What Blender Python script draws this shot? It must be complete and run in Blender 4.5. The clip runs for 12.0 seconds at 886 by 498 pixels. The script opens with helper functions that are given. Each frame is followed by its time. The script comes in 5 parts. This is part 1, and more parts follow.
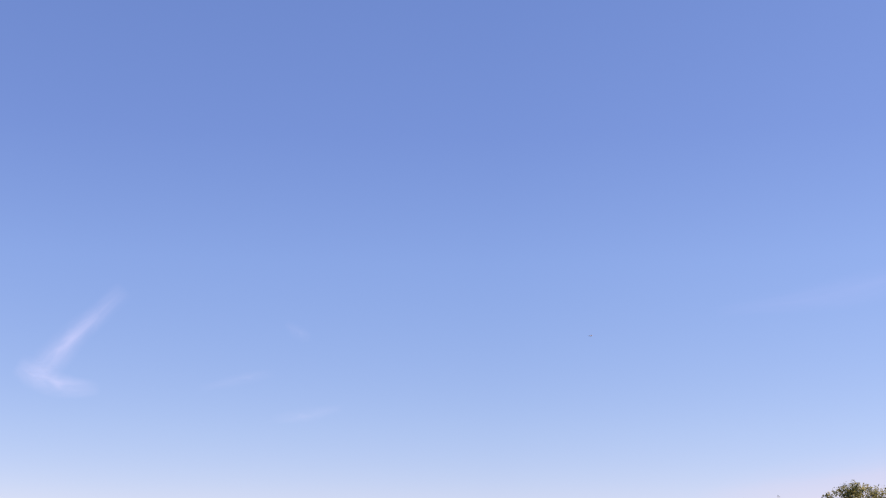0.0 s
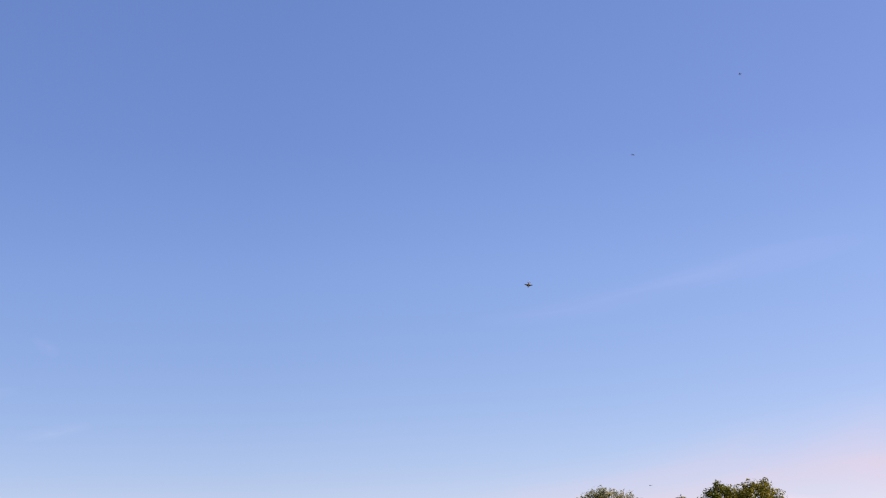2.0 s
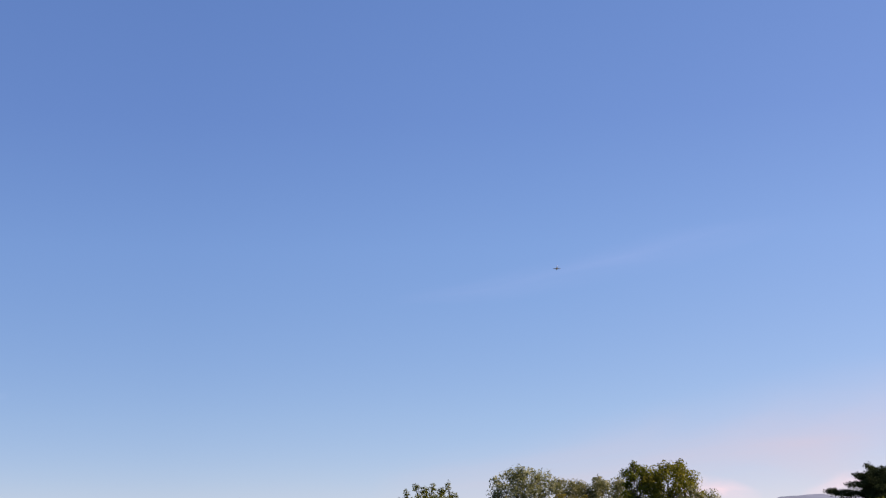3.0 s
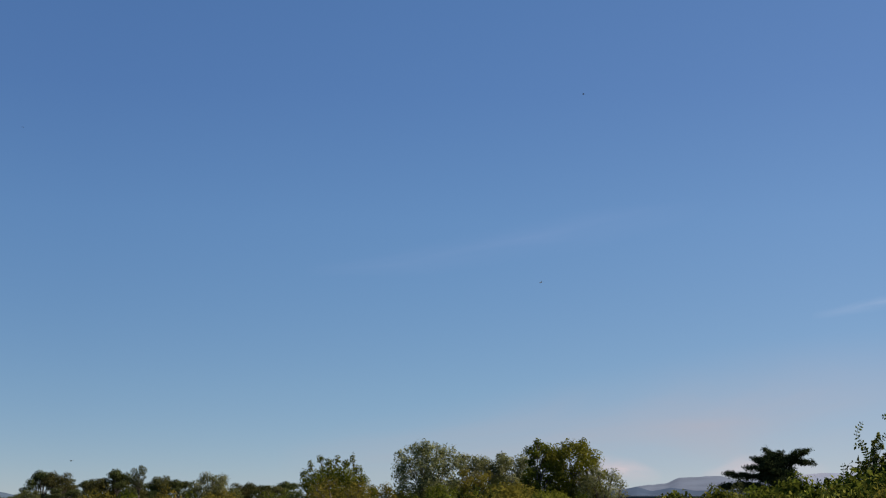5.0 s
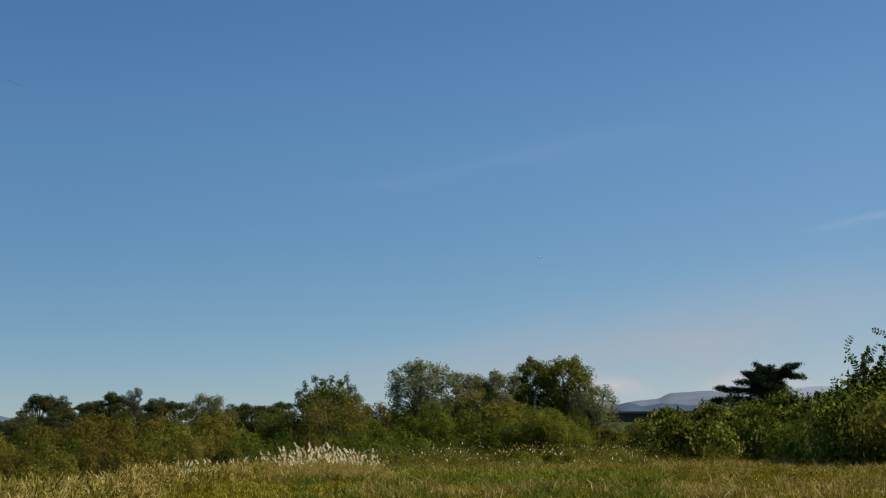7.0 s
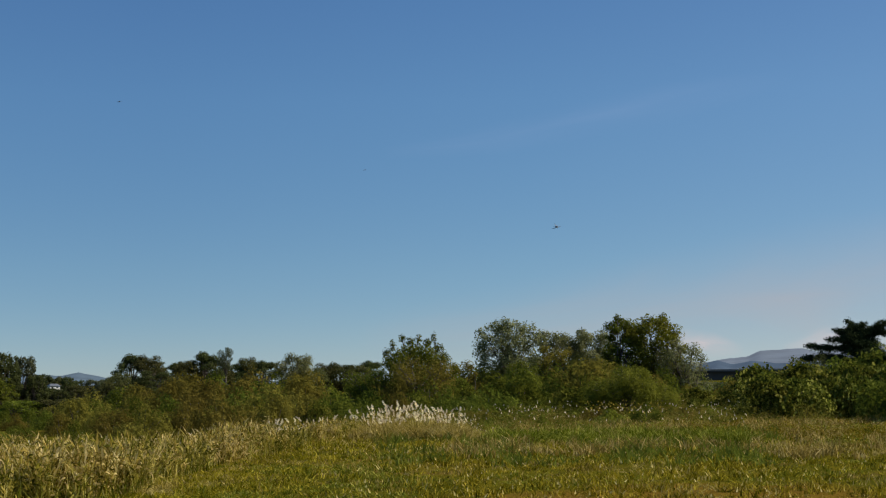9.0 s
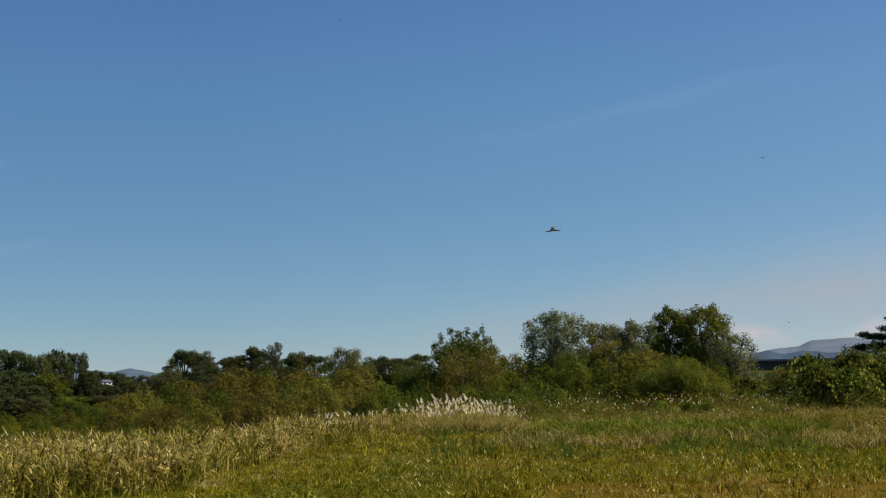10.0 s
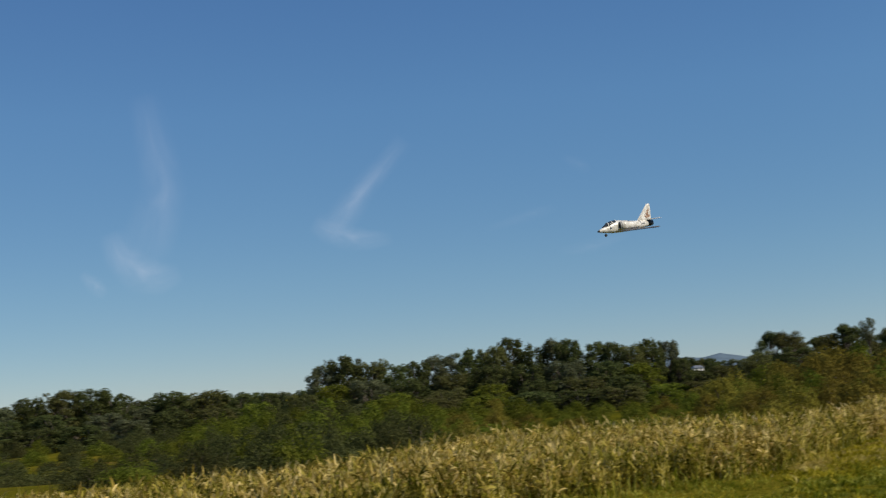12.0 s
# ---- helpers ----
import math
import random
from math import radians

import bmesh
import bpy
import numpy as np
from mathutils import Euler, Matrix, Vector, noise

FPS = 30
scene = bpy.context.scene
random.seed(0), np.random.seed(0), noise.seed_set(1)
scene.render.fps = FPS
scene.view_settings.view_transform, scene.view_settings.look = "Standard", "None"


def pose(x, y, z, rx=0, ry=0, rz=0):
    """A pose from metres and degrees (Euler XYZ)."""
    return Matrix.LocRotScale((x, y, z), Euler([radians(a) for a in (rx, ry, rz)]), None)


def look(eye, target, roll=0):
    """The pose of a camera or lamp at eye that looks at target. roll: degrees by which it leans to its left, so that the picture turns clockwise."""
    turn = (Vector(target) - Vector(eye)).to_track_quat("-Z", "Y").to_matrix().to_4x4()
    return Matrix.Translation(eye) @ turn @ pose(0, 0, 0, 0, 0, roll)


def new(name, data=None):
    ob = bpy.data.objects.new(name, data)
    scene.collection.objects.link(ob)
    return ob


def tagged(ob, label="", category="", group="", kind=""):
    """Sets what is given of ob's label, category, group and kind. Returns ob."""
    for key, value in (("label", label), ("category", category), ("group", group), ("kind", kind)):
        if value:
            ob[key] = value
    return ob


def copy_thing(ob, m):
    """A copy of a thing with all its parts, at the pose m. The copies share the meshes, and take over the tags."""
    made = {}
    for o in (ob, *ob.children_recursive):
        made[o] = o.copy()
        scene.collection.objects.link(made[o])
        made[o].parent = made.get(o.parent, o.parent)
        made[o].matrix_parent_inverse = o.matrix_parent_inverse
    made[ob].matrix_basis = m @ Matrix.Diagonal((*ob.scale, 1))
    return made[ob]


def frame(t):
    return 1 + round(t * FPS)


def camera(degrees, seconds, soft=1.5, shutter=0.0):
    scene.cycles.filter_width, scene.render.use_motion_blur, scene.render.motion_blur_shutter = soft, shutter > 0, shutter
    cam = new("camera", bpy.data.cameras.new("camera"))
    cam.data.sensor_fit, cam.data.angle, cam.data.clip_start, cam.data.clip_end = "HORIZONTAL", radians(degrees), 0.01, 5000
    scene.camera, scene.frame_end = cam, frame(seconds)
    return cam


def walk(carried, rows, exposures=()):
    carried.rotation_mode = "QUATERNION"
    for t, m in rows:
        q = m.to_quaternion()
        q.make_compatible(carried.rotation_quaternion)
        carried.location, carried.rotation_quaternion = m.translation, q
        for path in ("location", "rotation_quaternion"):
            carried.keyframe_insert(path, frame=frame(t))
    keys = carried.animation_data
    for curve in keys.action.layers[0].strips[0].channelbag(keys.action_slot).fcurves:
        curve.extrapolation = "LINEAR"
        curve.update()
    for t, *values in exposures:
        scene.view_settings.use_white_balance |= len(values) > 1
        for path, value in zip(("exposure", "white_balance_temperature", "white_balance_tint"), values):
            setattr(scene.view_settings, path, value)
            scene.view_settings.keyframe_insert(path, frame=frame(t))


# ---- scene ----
EYE = 2.6
cam = camera(35.8, 12.0, soft=1.15, shutter=0.1)
TURNS = [  # seconds, yaw, pitch, roll
    (0, 17.34, 12.14, -0.17),
    (0.5, 14.24, 11.77, 0.42),
    (1, 12.11, 11.32, 1.59),
    (1.5, 9.82, 11.92, 2.30),
    (2, 7.44, 12.52, 1.82),
    (2.5, 5.50, 12.03, 1.82),
    (4.3, 1.32, 10.89, -0.59),
    (4.5, 0.96, 10.82, -0.43),
    (5, 0.10, 10.39, -0.30),
    (5.5, 0.00, 9.28, 0.00),
    (6, -0.39, 7.93, 0.68),
    (6.5, -0.34, 7.43, 0.64),
    (8.3, 1.01, 5.70, 0.07),
    (8.5, 1.50, 5.53, 0.31),
    (9, 3.47, 5.36, 0.58),
    (9.5, 4.83, 5.22, 0.70),
    (10, 5.50, 5.09, 1.09),
    (10.5, 6.56, 5.42, 1.54),
    (11, 9.68, 6.77, 2.30),
    (11.5, 16.14, 6.46, 3.16),
    (12, 29.73, 5.52, 4.07),
]
walk(cam, [(t, pose(0, 0, EYE, 90 + p, r, y)) for t, y, p, r in TURNS],
     exposures=[(0, 0.82, 7350, 45), (2.0, 0.72, 7250, 42), (2.7, 0.63, 7050, 36), (4.3, 0.18, 6750, 30), (5.0, 0.06, 6600, 18), (5.6, 0.0, 6500, 10), (12, 0.0, 6500, 10)])

# ---- world and sun ----
SUN_EL, SUN_TURN = 40.0, 92.0      # degrees; the turn is clockwise from straight ahead
world = bpy.data.worlds.new("sky")
scene.world = world
world.use_nodes = True
wn = world.node_tree.nodes
sky = wn.new("ShaderNodeTexSky")
sky.sky_type, sky.sun_disc = "NISHITA", False
sky.sun_elevation, sky.sun_rotation = radians(SUN_EL), radians(SUN_TURN)
sky.air_density, sky.dust_density, sky.ozone_density = 1.0, 0.0, 2.5
sky.altitude = 4000
wn["Background"].inputs["Strength"].default_value = 0.079
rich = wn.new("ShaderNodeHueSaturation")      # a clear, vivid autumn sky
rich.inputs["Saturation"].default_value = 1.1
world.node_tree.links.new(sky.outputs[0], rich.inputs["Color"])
veil = wn.new("ShaderNodeMix")                # thin even haze over the sky's own gradient
veil.data_type = "RGBA"
veil.inputs[0].default_value = 0.42
veil.inputs[7].default_value = (1.47, 4.1, 8.15, 1)
tint = wn.new("ShaderNodeMix")
tint.data_type, tint.blend_type = "RGBA", "MULTIPLY"
tint.inputs[0].default_value = 1.0
tint.inputs[7].default_value = (1.18, 1.05, 0.855, 1)
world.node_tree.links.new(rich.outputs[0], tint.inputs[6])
world.node_tree.links.new(tint.outputs[2], veil.inputs[6])



def sky_shade(value, stops):
    """A colour that follows the height or the side of the sky."""
    r = wn.new("ShaderNodeValToRGB")
    while len(r.color_ramp.elements) < len(stops):
        r.color_ramp.elements.new(0.5)
    for e_, (at, col) in zip(r.color_ramp.elements, stops):
        e_.position, e_.color = at, (*col, 1)
    world.node_tree.links.new(value, r.inputs["Fac"])
    return r.outputs["Color"]


def sky_times(c0, c1):
    m_ = wn.new("ShaderNodeMix")
    m_.data_type, m_.blend_type = "RGBA", "MULTIPLY"
    m_.inputs[0].default_value = 1.0
    world.node_tree.links.new(c0, m_.inputs[6])
    world.node_tree.links.new(c1, m_.inputs[7])
    return m_.outputs[2]


aim = wn.new("ShaderNodeTexCoord").outputs["Generated"]
up, side = wn.new("ShaderNodeSeparateXYZ"), wn.new("ShaderNodeVectorMath")
side.operation = "DOT_PRODUCT"
side.inputs[1].default_value = (0.47, 0.17, 0)
half = wn.new("ShaderNodeMath")
half.inputs[1].default_value = 0.5
world.node_tree.links.new(aim, up.inputs[0])
world.node_tree.links.new(aim, side.inputs[0])
world.node_tree.links.new(side.outputs["Value"], half.inputs[0])
deep = sky_shade(up.outputs["Z"], ((0.0, (0.93, 0.93, 0.86)), (0.08, (0.99, 0.99, 0.91)), (0.20, (0.98, 0.99, 0.98)), (0.29, (0.85, 0.865, 0.94)), (0.45, (0.78, 0.80, 0.90))))
warm = sky_shade(half.outputs[0], ((0.40, (0.70, 0.755, 0.825)), (0.54, (0.725, 0.78, 0.85)), (0.67, (0.835, 0.87, 0.92)), (0.79, (0.99, 0.955, 0.98)), (1.0, (1.0, 0.97, 0.985))))
lift = wn.new("ShaderNodeMix")                # the side away from the sun is the darker one
lift.data_type, lift.blend_type = "RGBA", "MULTIPLY"
lift.inputs[0].default_value = 1.0
lift.inputs[7].default_value = (1.32, 1.25, 1.215, 1)
world.node_tree.links.new(sky_times(sky_times(veil.outputs[2], deep), warm), lift.inputs[6])
world.node_tree.links.new(lift.outputs[2], wn["Background"].inputs["Color"])

sun = new("sun", bpy.data.lights.new("sun", "SUN"))
sun.data.energy, sun.data.angle, sun.data.color = 4.7, radians(0.5), (1.0, 0.90, 0.73)
a, e = radians(SUN_TURN), radians(SUN_EL)
sun.matrix_world = look((0, 0, 60), (-math.sin(a) * math.cos(e), -math.cos(a) * math.cos(e), 60 - math.sin(e)))


# ---- small tools ----
def around(az, d):
    """The spot d metres away, az degrees to the left of straight ahead."""
    return -math.sin(radians(az)) * d, math.cos(radians(az)) * d


def top_at(el, d):
    """The height that stands el degrees over the eye at d metres."""
    return EYE + d * math.tan(radians(el))


def smooth(t):
    t = min(max(t, 0.0), 1.0)
    return t * t * (3 - 2 * t)


EDGE_AZ = (-180, -30, -18, -8, 0, 5, 7, 10, 13, 16, 22, 30, 50, 180)
EDGE_D = (80, 80, 76, 86, 80, 68, 62, 50, 42, 33, 30, 26, 21, 21)


def lawn_edge(az):
    return float(np.interp(az, EDGE_AZ, EDGE_D))


def ground_z(x, y):
    d = math.hypot(x, y)
    az = math.degrees(math.atan2(-x, y))
    drop = float(np.interp(az, (-180, -20, 0, 8, 40, 180), (0.5, 0.5, 0.7, 1.3, 1.5, 1.5)))
    start = float(np.interp(az, (10, 26, 50), (0, 10, 26)))
    z = -drop * smooth((d - lawn_edge(az) - start) / 35)
    z -= 5.0 * smooth((d - 125) / 140)
    if d < 140:
        z += 0.05 * noise.noise((x * 0.12, y * 0.12, 0)) + 0.025 * noise.noise((x * 0.6, y * 0.6, 3))
    return z


def sheet_mesh(name, verts, quads):
    """A mesh out of numpy arrays of corners and faces with equal numbers of corners."""
    verts = np.asarray(verts, np.float32).reshape(-1, 3)
    quads = np.asarray(quads, np.int32)
    corners = quads.shape[-1] if quads.shape[-1] == 3 else 4
    quads = quads.reshape(-1, corners)
    me = bpy.data.meshes.new(name)
    me.vertices.add(len(verts))
    me.vertices.foreach_set("co", verts.ravel())
    me.loops.add(quads.size)
    me.loops.foreach_set("vertex_index", quads.ravel())
    me.polygons.add(len(quads))
    me.polygons.foreach_set("loop_start", np.arange(0, quads.size, corners, dtype=np.int32))
    me.polygons.foreach_set("loop_total", np.full(len(quads), corners, np.int32))
    me.update()
    me.validate()
    return me


def mesh_of(name, bm, material, even=False):
    me = bpy.data.meshes.new(name)
    bm.normal_update()
    bm.to_mesh(me)
    bm.free()
    me.materials.append(material)
    if even:
        me.polygons.foreach_set("use_smooth", [True] * len(me.polygons))
    return me


def part(name, bm, material, parent, label="", even=False):
    ob = new(name, mesh_of(name, bm, material, even) if isinstance(bm, bmesh.types.BMesh) else bm)
    ob.parent = parent
    return tagged(ob, label)


def tube(bm, points, radii, sides=6):
    """A round limb along the points."""
    rings = []
    for i, q in enumerate(points):
        q = Vector(q)
        way = (Vector(points[min(i + 1, len(points) - 1)]) - Vector(points[max(i - 1, 0)])).normalized()
        u = way.orthogonal().normalized()
        w = way.cross(u)
        rings.append([bm.verts.new(q + radii[i] * (math.cos(2 * math.pi * k / sides) * u + math.sin(2 * math.pi * k / sides) * w)) for k in range(sides)])
    for r0, r1 in zip(rings, rings[1:]):
        for k in range(sides):
            bm.faces.new((r0[k], r0[(k + 1) % sides], r1[(k + 1) % sides], r1[k]))
    bm.faces.new(rings[0][::-1])
    bm.faces.new(rings[-1])


def box(bm, x0, x1, y0, y1, z0, z1, bevel=0.0):
    made = bmesh.ops.create_cube(bm, size=1, matrix=Matrix.Translation(((x0 + x1) / 2, (y0 + y1) / 2, (z0 + z1) / 2)) @ Matrix.Diagonal((x1 - x0, y1 - y0, z1 - z0, 1)))
    if bevel:
        bmesh.ops.bevel(bm, geom=list({ed for vv in made["verts"] for ed in vv.link_edges}), offset=bevel, segments=1, affect="EDGES")


# ---- materials ----
def nodes_of(name):
    m = bpy.data.materials.new(name)
    m.use_nodes = True
    t = m.node_tree
    return m, t.nodes, t.links, t.nodes["Principled BSDF"]


def ramp_node(nt, stops):
    r = nt.new("ShaderNodeValToRGB")
    el = r.color_ramp.elements
    while len(el) < len(stops):
        el.new(0.5)
    for e_, (at, col) in zip(el, stops):
        e_.position, e_.color = at, (*col, 1)
    return r


def leaf_material(name, dark, mid, light, gloss=0.55, clear=0.5, each=0.35):
    """Leaves: each one its own tone, plants a little apart from each other, light coming through."""
    m, nt, ln, b = nodes_of(name)
    geo, info = nt.new("ShaderNodeNewGeometry"), nt.new("ShaderNodeObjectInfo")
    r = ramp_node(nt, ((0.0, dark), (0.55, mid), (1.0, light)))
    tex = nt.new("ShaderNodeTexCoord")
    nz = nt.new("ShaderNodeTexNoise")
    nz.inputs["Scale"].default_value, nz.inputs["Detail"].default_value = 1.6, 3
    ln.new(tex.outputs["Object"], nz.inputs["Vector"])
    mixv = nt.new("ShaderNodeMath")
    mixv.operation = "MULTIPLY_ADD"
    ln.new(geo.outputs["Random Per Island"], mixv.inputs[0])
    mixv.inputs[1].default_value = each
    sub = nt.new("ShaderNodeMath")
    sub.operation = "MULTIPLY_ADD"
    ln.new(nz.outputs["Fac"], sub.inputs[0])
    sub.inputs[1].default_value, sub.inputs[2].default_value = 1.7, -0.35 - each * 0.5
    ln.new(sub.outputs[0], mixv.inputs[2])
    ln.new(mixv.outputs[0], r.inputs["Fac"])
    hsv = nt.new("ShaderNodeHueSaturation")
    hue = nt.new("ShaderNodeMapRange")
    hue.inputs["To Min"].default_value, hue.inputs["To Max"].default_value = 0.485, 0.512
    ln.new(info.outputs["Random"], hue.inputs["Value"])
    ln.new(hue.outputs[0], hsv.inputs["Hue"])
    val = nt.new("ShaderNodeMapRange")
    val.inputs["To Min"].default_value, val.inputs["To Max"].default_value = 0.8, 1.2
    ln.new(info.outputs["Random"], val.inputs["Value"])
    ln.new(val.outputs[0], hsv.inputs["Value"])
    ln.new(r.outputs["Color"], hsv.inputs["Color"])
    ln.new(hsv.outputs["Color"], b.inputs["Base Color"])
    b.inputs["Roughness"].default_value = gloss
    b.inputs["Specular IOR Level"].default_value = 0.0
    tr, mx = nt.new("ShaderNodeBsdfTranslucent"), nt.new("ShaderNodeMixShader")
    ln.new(hsv.outputs["Color"], tr.inputs["Color"])
    mx.inputs[0].default_value = clear
    ln.new(b.outputs[0], mx.inputs[1])
    ln.new(tr.outputs[0], mx.inputs[2])
    ln.new(mx.outputs[0], nt["Material Output"].inputs["Surface"])
    return m


def rough_material(name, c0, c1, scale=6.0, rough=0.8, metal=0.0, bump=0.2):
    """A worn plain surface: two tones in coarse and fine stains, with fine relief."""
    m, nt, ln, b = nodes_of(name)
    tex = nt.new("ShaderNodeTexCoord")
    n1, n2 = nt.new("ShaderNodeTexNoise"), nt.new("ShaderNodeTexNoise")
    n1.inputs["Scale"].default_value, n1.inputs["Detail"].default_value = scale, 6
    n2.inputs["Scale"].default_value, n2.inputs["Detail"].default_value = scale * 9, 4
    add = nt.new("ShaderNodeMath")
    add.operation = "MULTIPLY_ADD"
    for n_ in (n1, n2):
        ln.new(tex.outputs["Object"], n_.inputs["Vector"])
    ln.new(n1.outputs["Fac"], add.inputs[0])
    add.inputs[1].default_value = 0.7
    half = nt.new("ShaderNodeMath")
    half.operation = "MULTIPLY"
    half.inputs[1].default_value = 0.3
    ln.new(n2.outputs["Fac"], half.inputs[0])
    ln.new(half.outputs[0], add.inputs[2])
    r = ramp_node(nt, ((0.35, c0), (0.65, c1)))
    ln.new(add.outputs[0], r.inputs["Fac"])
    ln.new(r.outputs["Color"], b.inputs["Base Color"])
    b.inputs["Roughness"].default_value, b.inputs["Metallic"].default_value = rough, metal
    bp = nt.new("ShaderNodeBump")
    bp.inputs["Strength"].default_value = bump
    ln.new(n2.outputs["Fac"], bp.inputs["Height"])
    ln.new(bp.outputs[0], b.inputs["Normal"])
    return m


M_GREY_LEAF = leaf_material("grey_green_leaf", (0.07, 0.082, 0.028), (0.20, 0.212, 0.085), (0.45, 0.45, 0.26))
M_GREEN_LEAF = leaf_material("green_leaf", (0.062, 0.080, 0.011), (0.13, 0.152, 0.020), (0.25, 0.26, 0.044))
M_LIME_LEAF = leaf_material("yellow_green_leaf", (0.08, 0.098, 0.012), (0.195, 0.215, 0.028), (0.34, 0.34, 0.06))
M_DARK_LEAF = leaf_material("dark_forest_leaf", (0.036, 0.041, 0.016), (0.08, 0.086, 0.028), (0.155, 0.155, 0.06))
M_BROWN_LEAF = leaf_material("olive_brown_leaf", (0.118, 0.102, 0.018), (0.205, 0.174, 0.031), (0.285, 0.245, 0.05))
M_PINE_LEAF = leaf_material("pine_needle", (0.014, 0.021, 0.010), (0.030, 0.040, 0.016), (0.06, 0.07, 0.028), clear=0.15)
M_VINE_LEAF = leaf_material("vine_leaf", (0.035, 0.045, 0.007), (0.145, 0.162, 0.021), (0.41, 0.39, 0.085), each=0.9)
M_REED = leaf_material("dry_reed", (0.13, 0.108, 0.013), (0.47, 0.37, 0.068), (0.94, 0.78, 0.30), clear=0.4, each=1.0)
M_GRASS = leaf_material("lawn_grass", (0.05, 0.05, 0.003), (0.23, 0.185, 0.008), (0.52, 0.41, 0.05), clear=0.35, each=1.0)
M_LUSH = leaf_material("lush_grass", (0.045, 0.06, 0.004), (0.14, 0.155, 0.010), (0.44, 0.41, 0.08), clear=0.35, each=0.8)
M_DRY = leaf_material("dry_grass", (0.17, 0.13, 0.025), (0.36, 0.275, 0.06), (0.66, 0.53, 0.20), clear=0.35, each=0.9)
M_RUST = leaf_material("withered_grass", (0.09, 0.06, 0.006), (0.25, 0.16, 0.015), (0.50, 0.36, 0.06), clear=0.3, each=1.0)
M_PLUME = leaf_material("silver_plume", (0.84, 0.70, 0.44), (0.94, 0.83, 0.58), (0.98, 0.92, 0.74), clear=0.35)
# leaves of the distant wood: air haze is put into their greyer tones
M_FAR_GREEN = leaf_material("hazed_wood_leaf", (0.046, 0.056, 0.022), (0.080, 0.098, 0.032), (0.16, 0.18, 0.065))
M_FAR_OLIVE = leaf_material("hazed_olive_leaf", (0.065, 0.067, 0.024), (0.11, 0.114, 0.038), (0.18, 0.178, 0.068))
M_FAR_PALE = leaf_material("hazed_grey_leaf", (0.05, 0.058, 0.028), (0.11, 0.123, 0.062), (0.20, 0.215, 0.12))
M_REED_GREEN = leaf_material("half_green_reed", (0.06, 0.07, 0.006), (0.26, 0.235, 0.026), (0.55, 0.47, 0.10), clear=0.4, each=1.0)
M_SEED = leaf_material("reed_seed_head", (0.34, 0.24, 0.06), (0.60, 0.45, 0.15), (0.85, 0.70, 0.32), clear=0.4, each=0.8)
M_BARK = rough_material("bark", (0.05, 0.04, 0.03), (0.15, 0.125, 0.10), 5, 0.9, bump=0.5)


def ground_material():
    m, nt, ln, b = nodes_of("turf")
    tex = nt.new("ShaderNodeTexCoord")
    big, fine, patch = (nt.new("ShaderNodeTexNoise") for _ in range(3))
    for n_, s_, d_ in ((big, 0.09, 5), (fine, 7.0, 6), (patch, 0.35, 4)):
        n_.inputs["Scale"].default_value, n_.inputs["Detail"].default_value = s_, d_
        ln.new(tex.outputs["Object"], n_.inputs["Vector"])
    r1 = ramp_node(nt, ((0.3, (0.05, 0.058, 0.006)), (0.5, (0.11, 0.10, 0.010)), (0.72, (0.17, 0.125, 0.018))))
    r2 = ramp_node(nt, ((0.3, (0.55, 0.55, 0.5)), (0.7, (1.35, 1.3, 1.2))))
    ln.new(big.outputs["Fac"], r1.inputs["Fac"])
    ln.new(fine.outputs["Fac"], r2.inputs["Fac"])
    mul = nt.new("ShaderNodeMix")
    mul.data_type, mul.blend_type = "RGBA", "MULTIPLY"
    mul.inputs[0].default_value = 1.0
    ln.new(r1.outputs["Color"], mul.inputs[6])
    ln.new(r2.outputs["Color"], mul.inputs[7])
    soil = nt.new("ShaderNodeMix")
    soil.data_type = "RGBA"
    soil.inputs[7].default_value = (0.16, 0.085, 0.03, 1)
    r3 = ramp_node(nt, ((0.58, (0, 0, 0)), (0.72, (0.7, 0.7, 0.7))))
    ln.new(patch.outputs["Fac"], r3.inputs["Fac"])
    ln.new(r3.outputs["Color"], soil.inputs[0])
    ln.new(mul.outputs[2], soil.inputs[6])
    # the bare rust-brown ground before the lawn
    at, ball, wear = nt.new("ShaderNodeMapping"), nt.new("ShaderNodeTexGradient"), nt.new("ShaderNodeMath")
    ball.gradient_type, wear.operation = "SPHERICAL", "ADD"
    at.inputs["Location"].default_value, at.inputs["Scale"].default_value = (-0.45, -3.5, 0), (0.11, 0.125, 0)
    ln.new(tex.outputs["Object"], at.inputs["Vector"])
    ln.new(at.outputs[0], ball.inputs[0])
    ln.new(ball.outputs["Fac"], wear.inputs[0])
    ln.new(patch.outputs["Fac"], wear.inputs[1])
    bare, r4 = nt.new("ShaderNodeMix"), ramp_node(nt, ((0.72, (0, 0, 0)), (1.05, (0.85, 0.85, 0.85))))
    bare.data_type = "RGBA"
    bare.inputs[7].default_value = (0.17, 0.10, 0.016, 1)
    ln.new(wear.outputs[0], r4.inputs["Fac"])
    ln.new(r4.outputs["Color"], bare.inputs[0])
    ln.new(soil.outputs[2], bare.inputs[6])
    ln.new(bare.outputs[2], b.inputs["Base Color"])
    b.inputs["Roughness"].default_value = 0.9
    b.inputs["Specular IOR Level"].default_value = 0.0
    bp = nt.new("ShaderNodeBump")
    bp.inputs["Strength"].default_value, bp.inputs["Distance"].default_value = 0.8, 0.08
    ln.new(fine.outputs["Fac"], bp.inputs["Height"])
    ln.new(bp.outputs[0], b.inputs["Normal"])
    return m


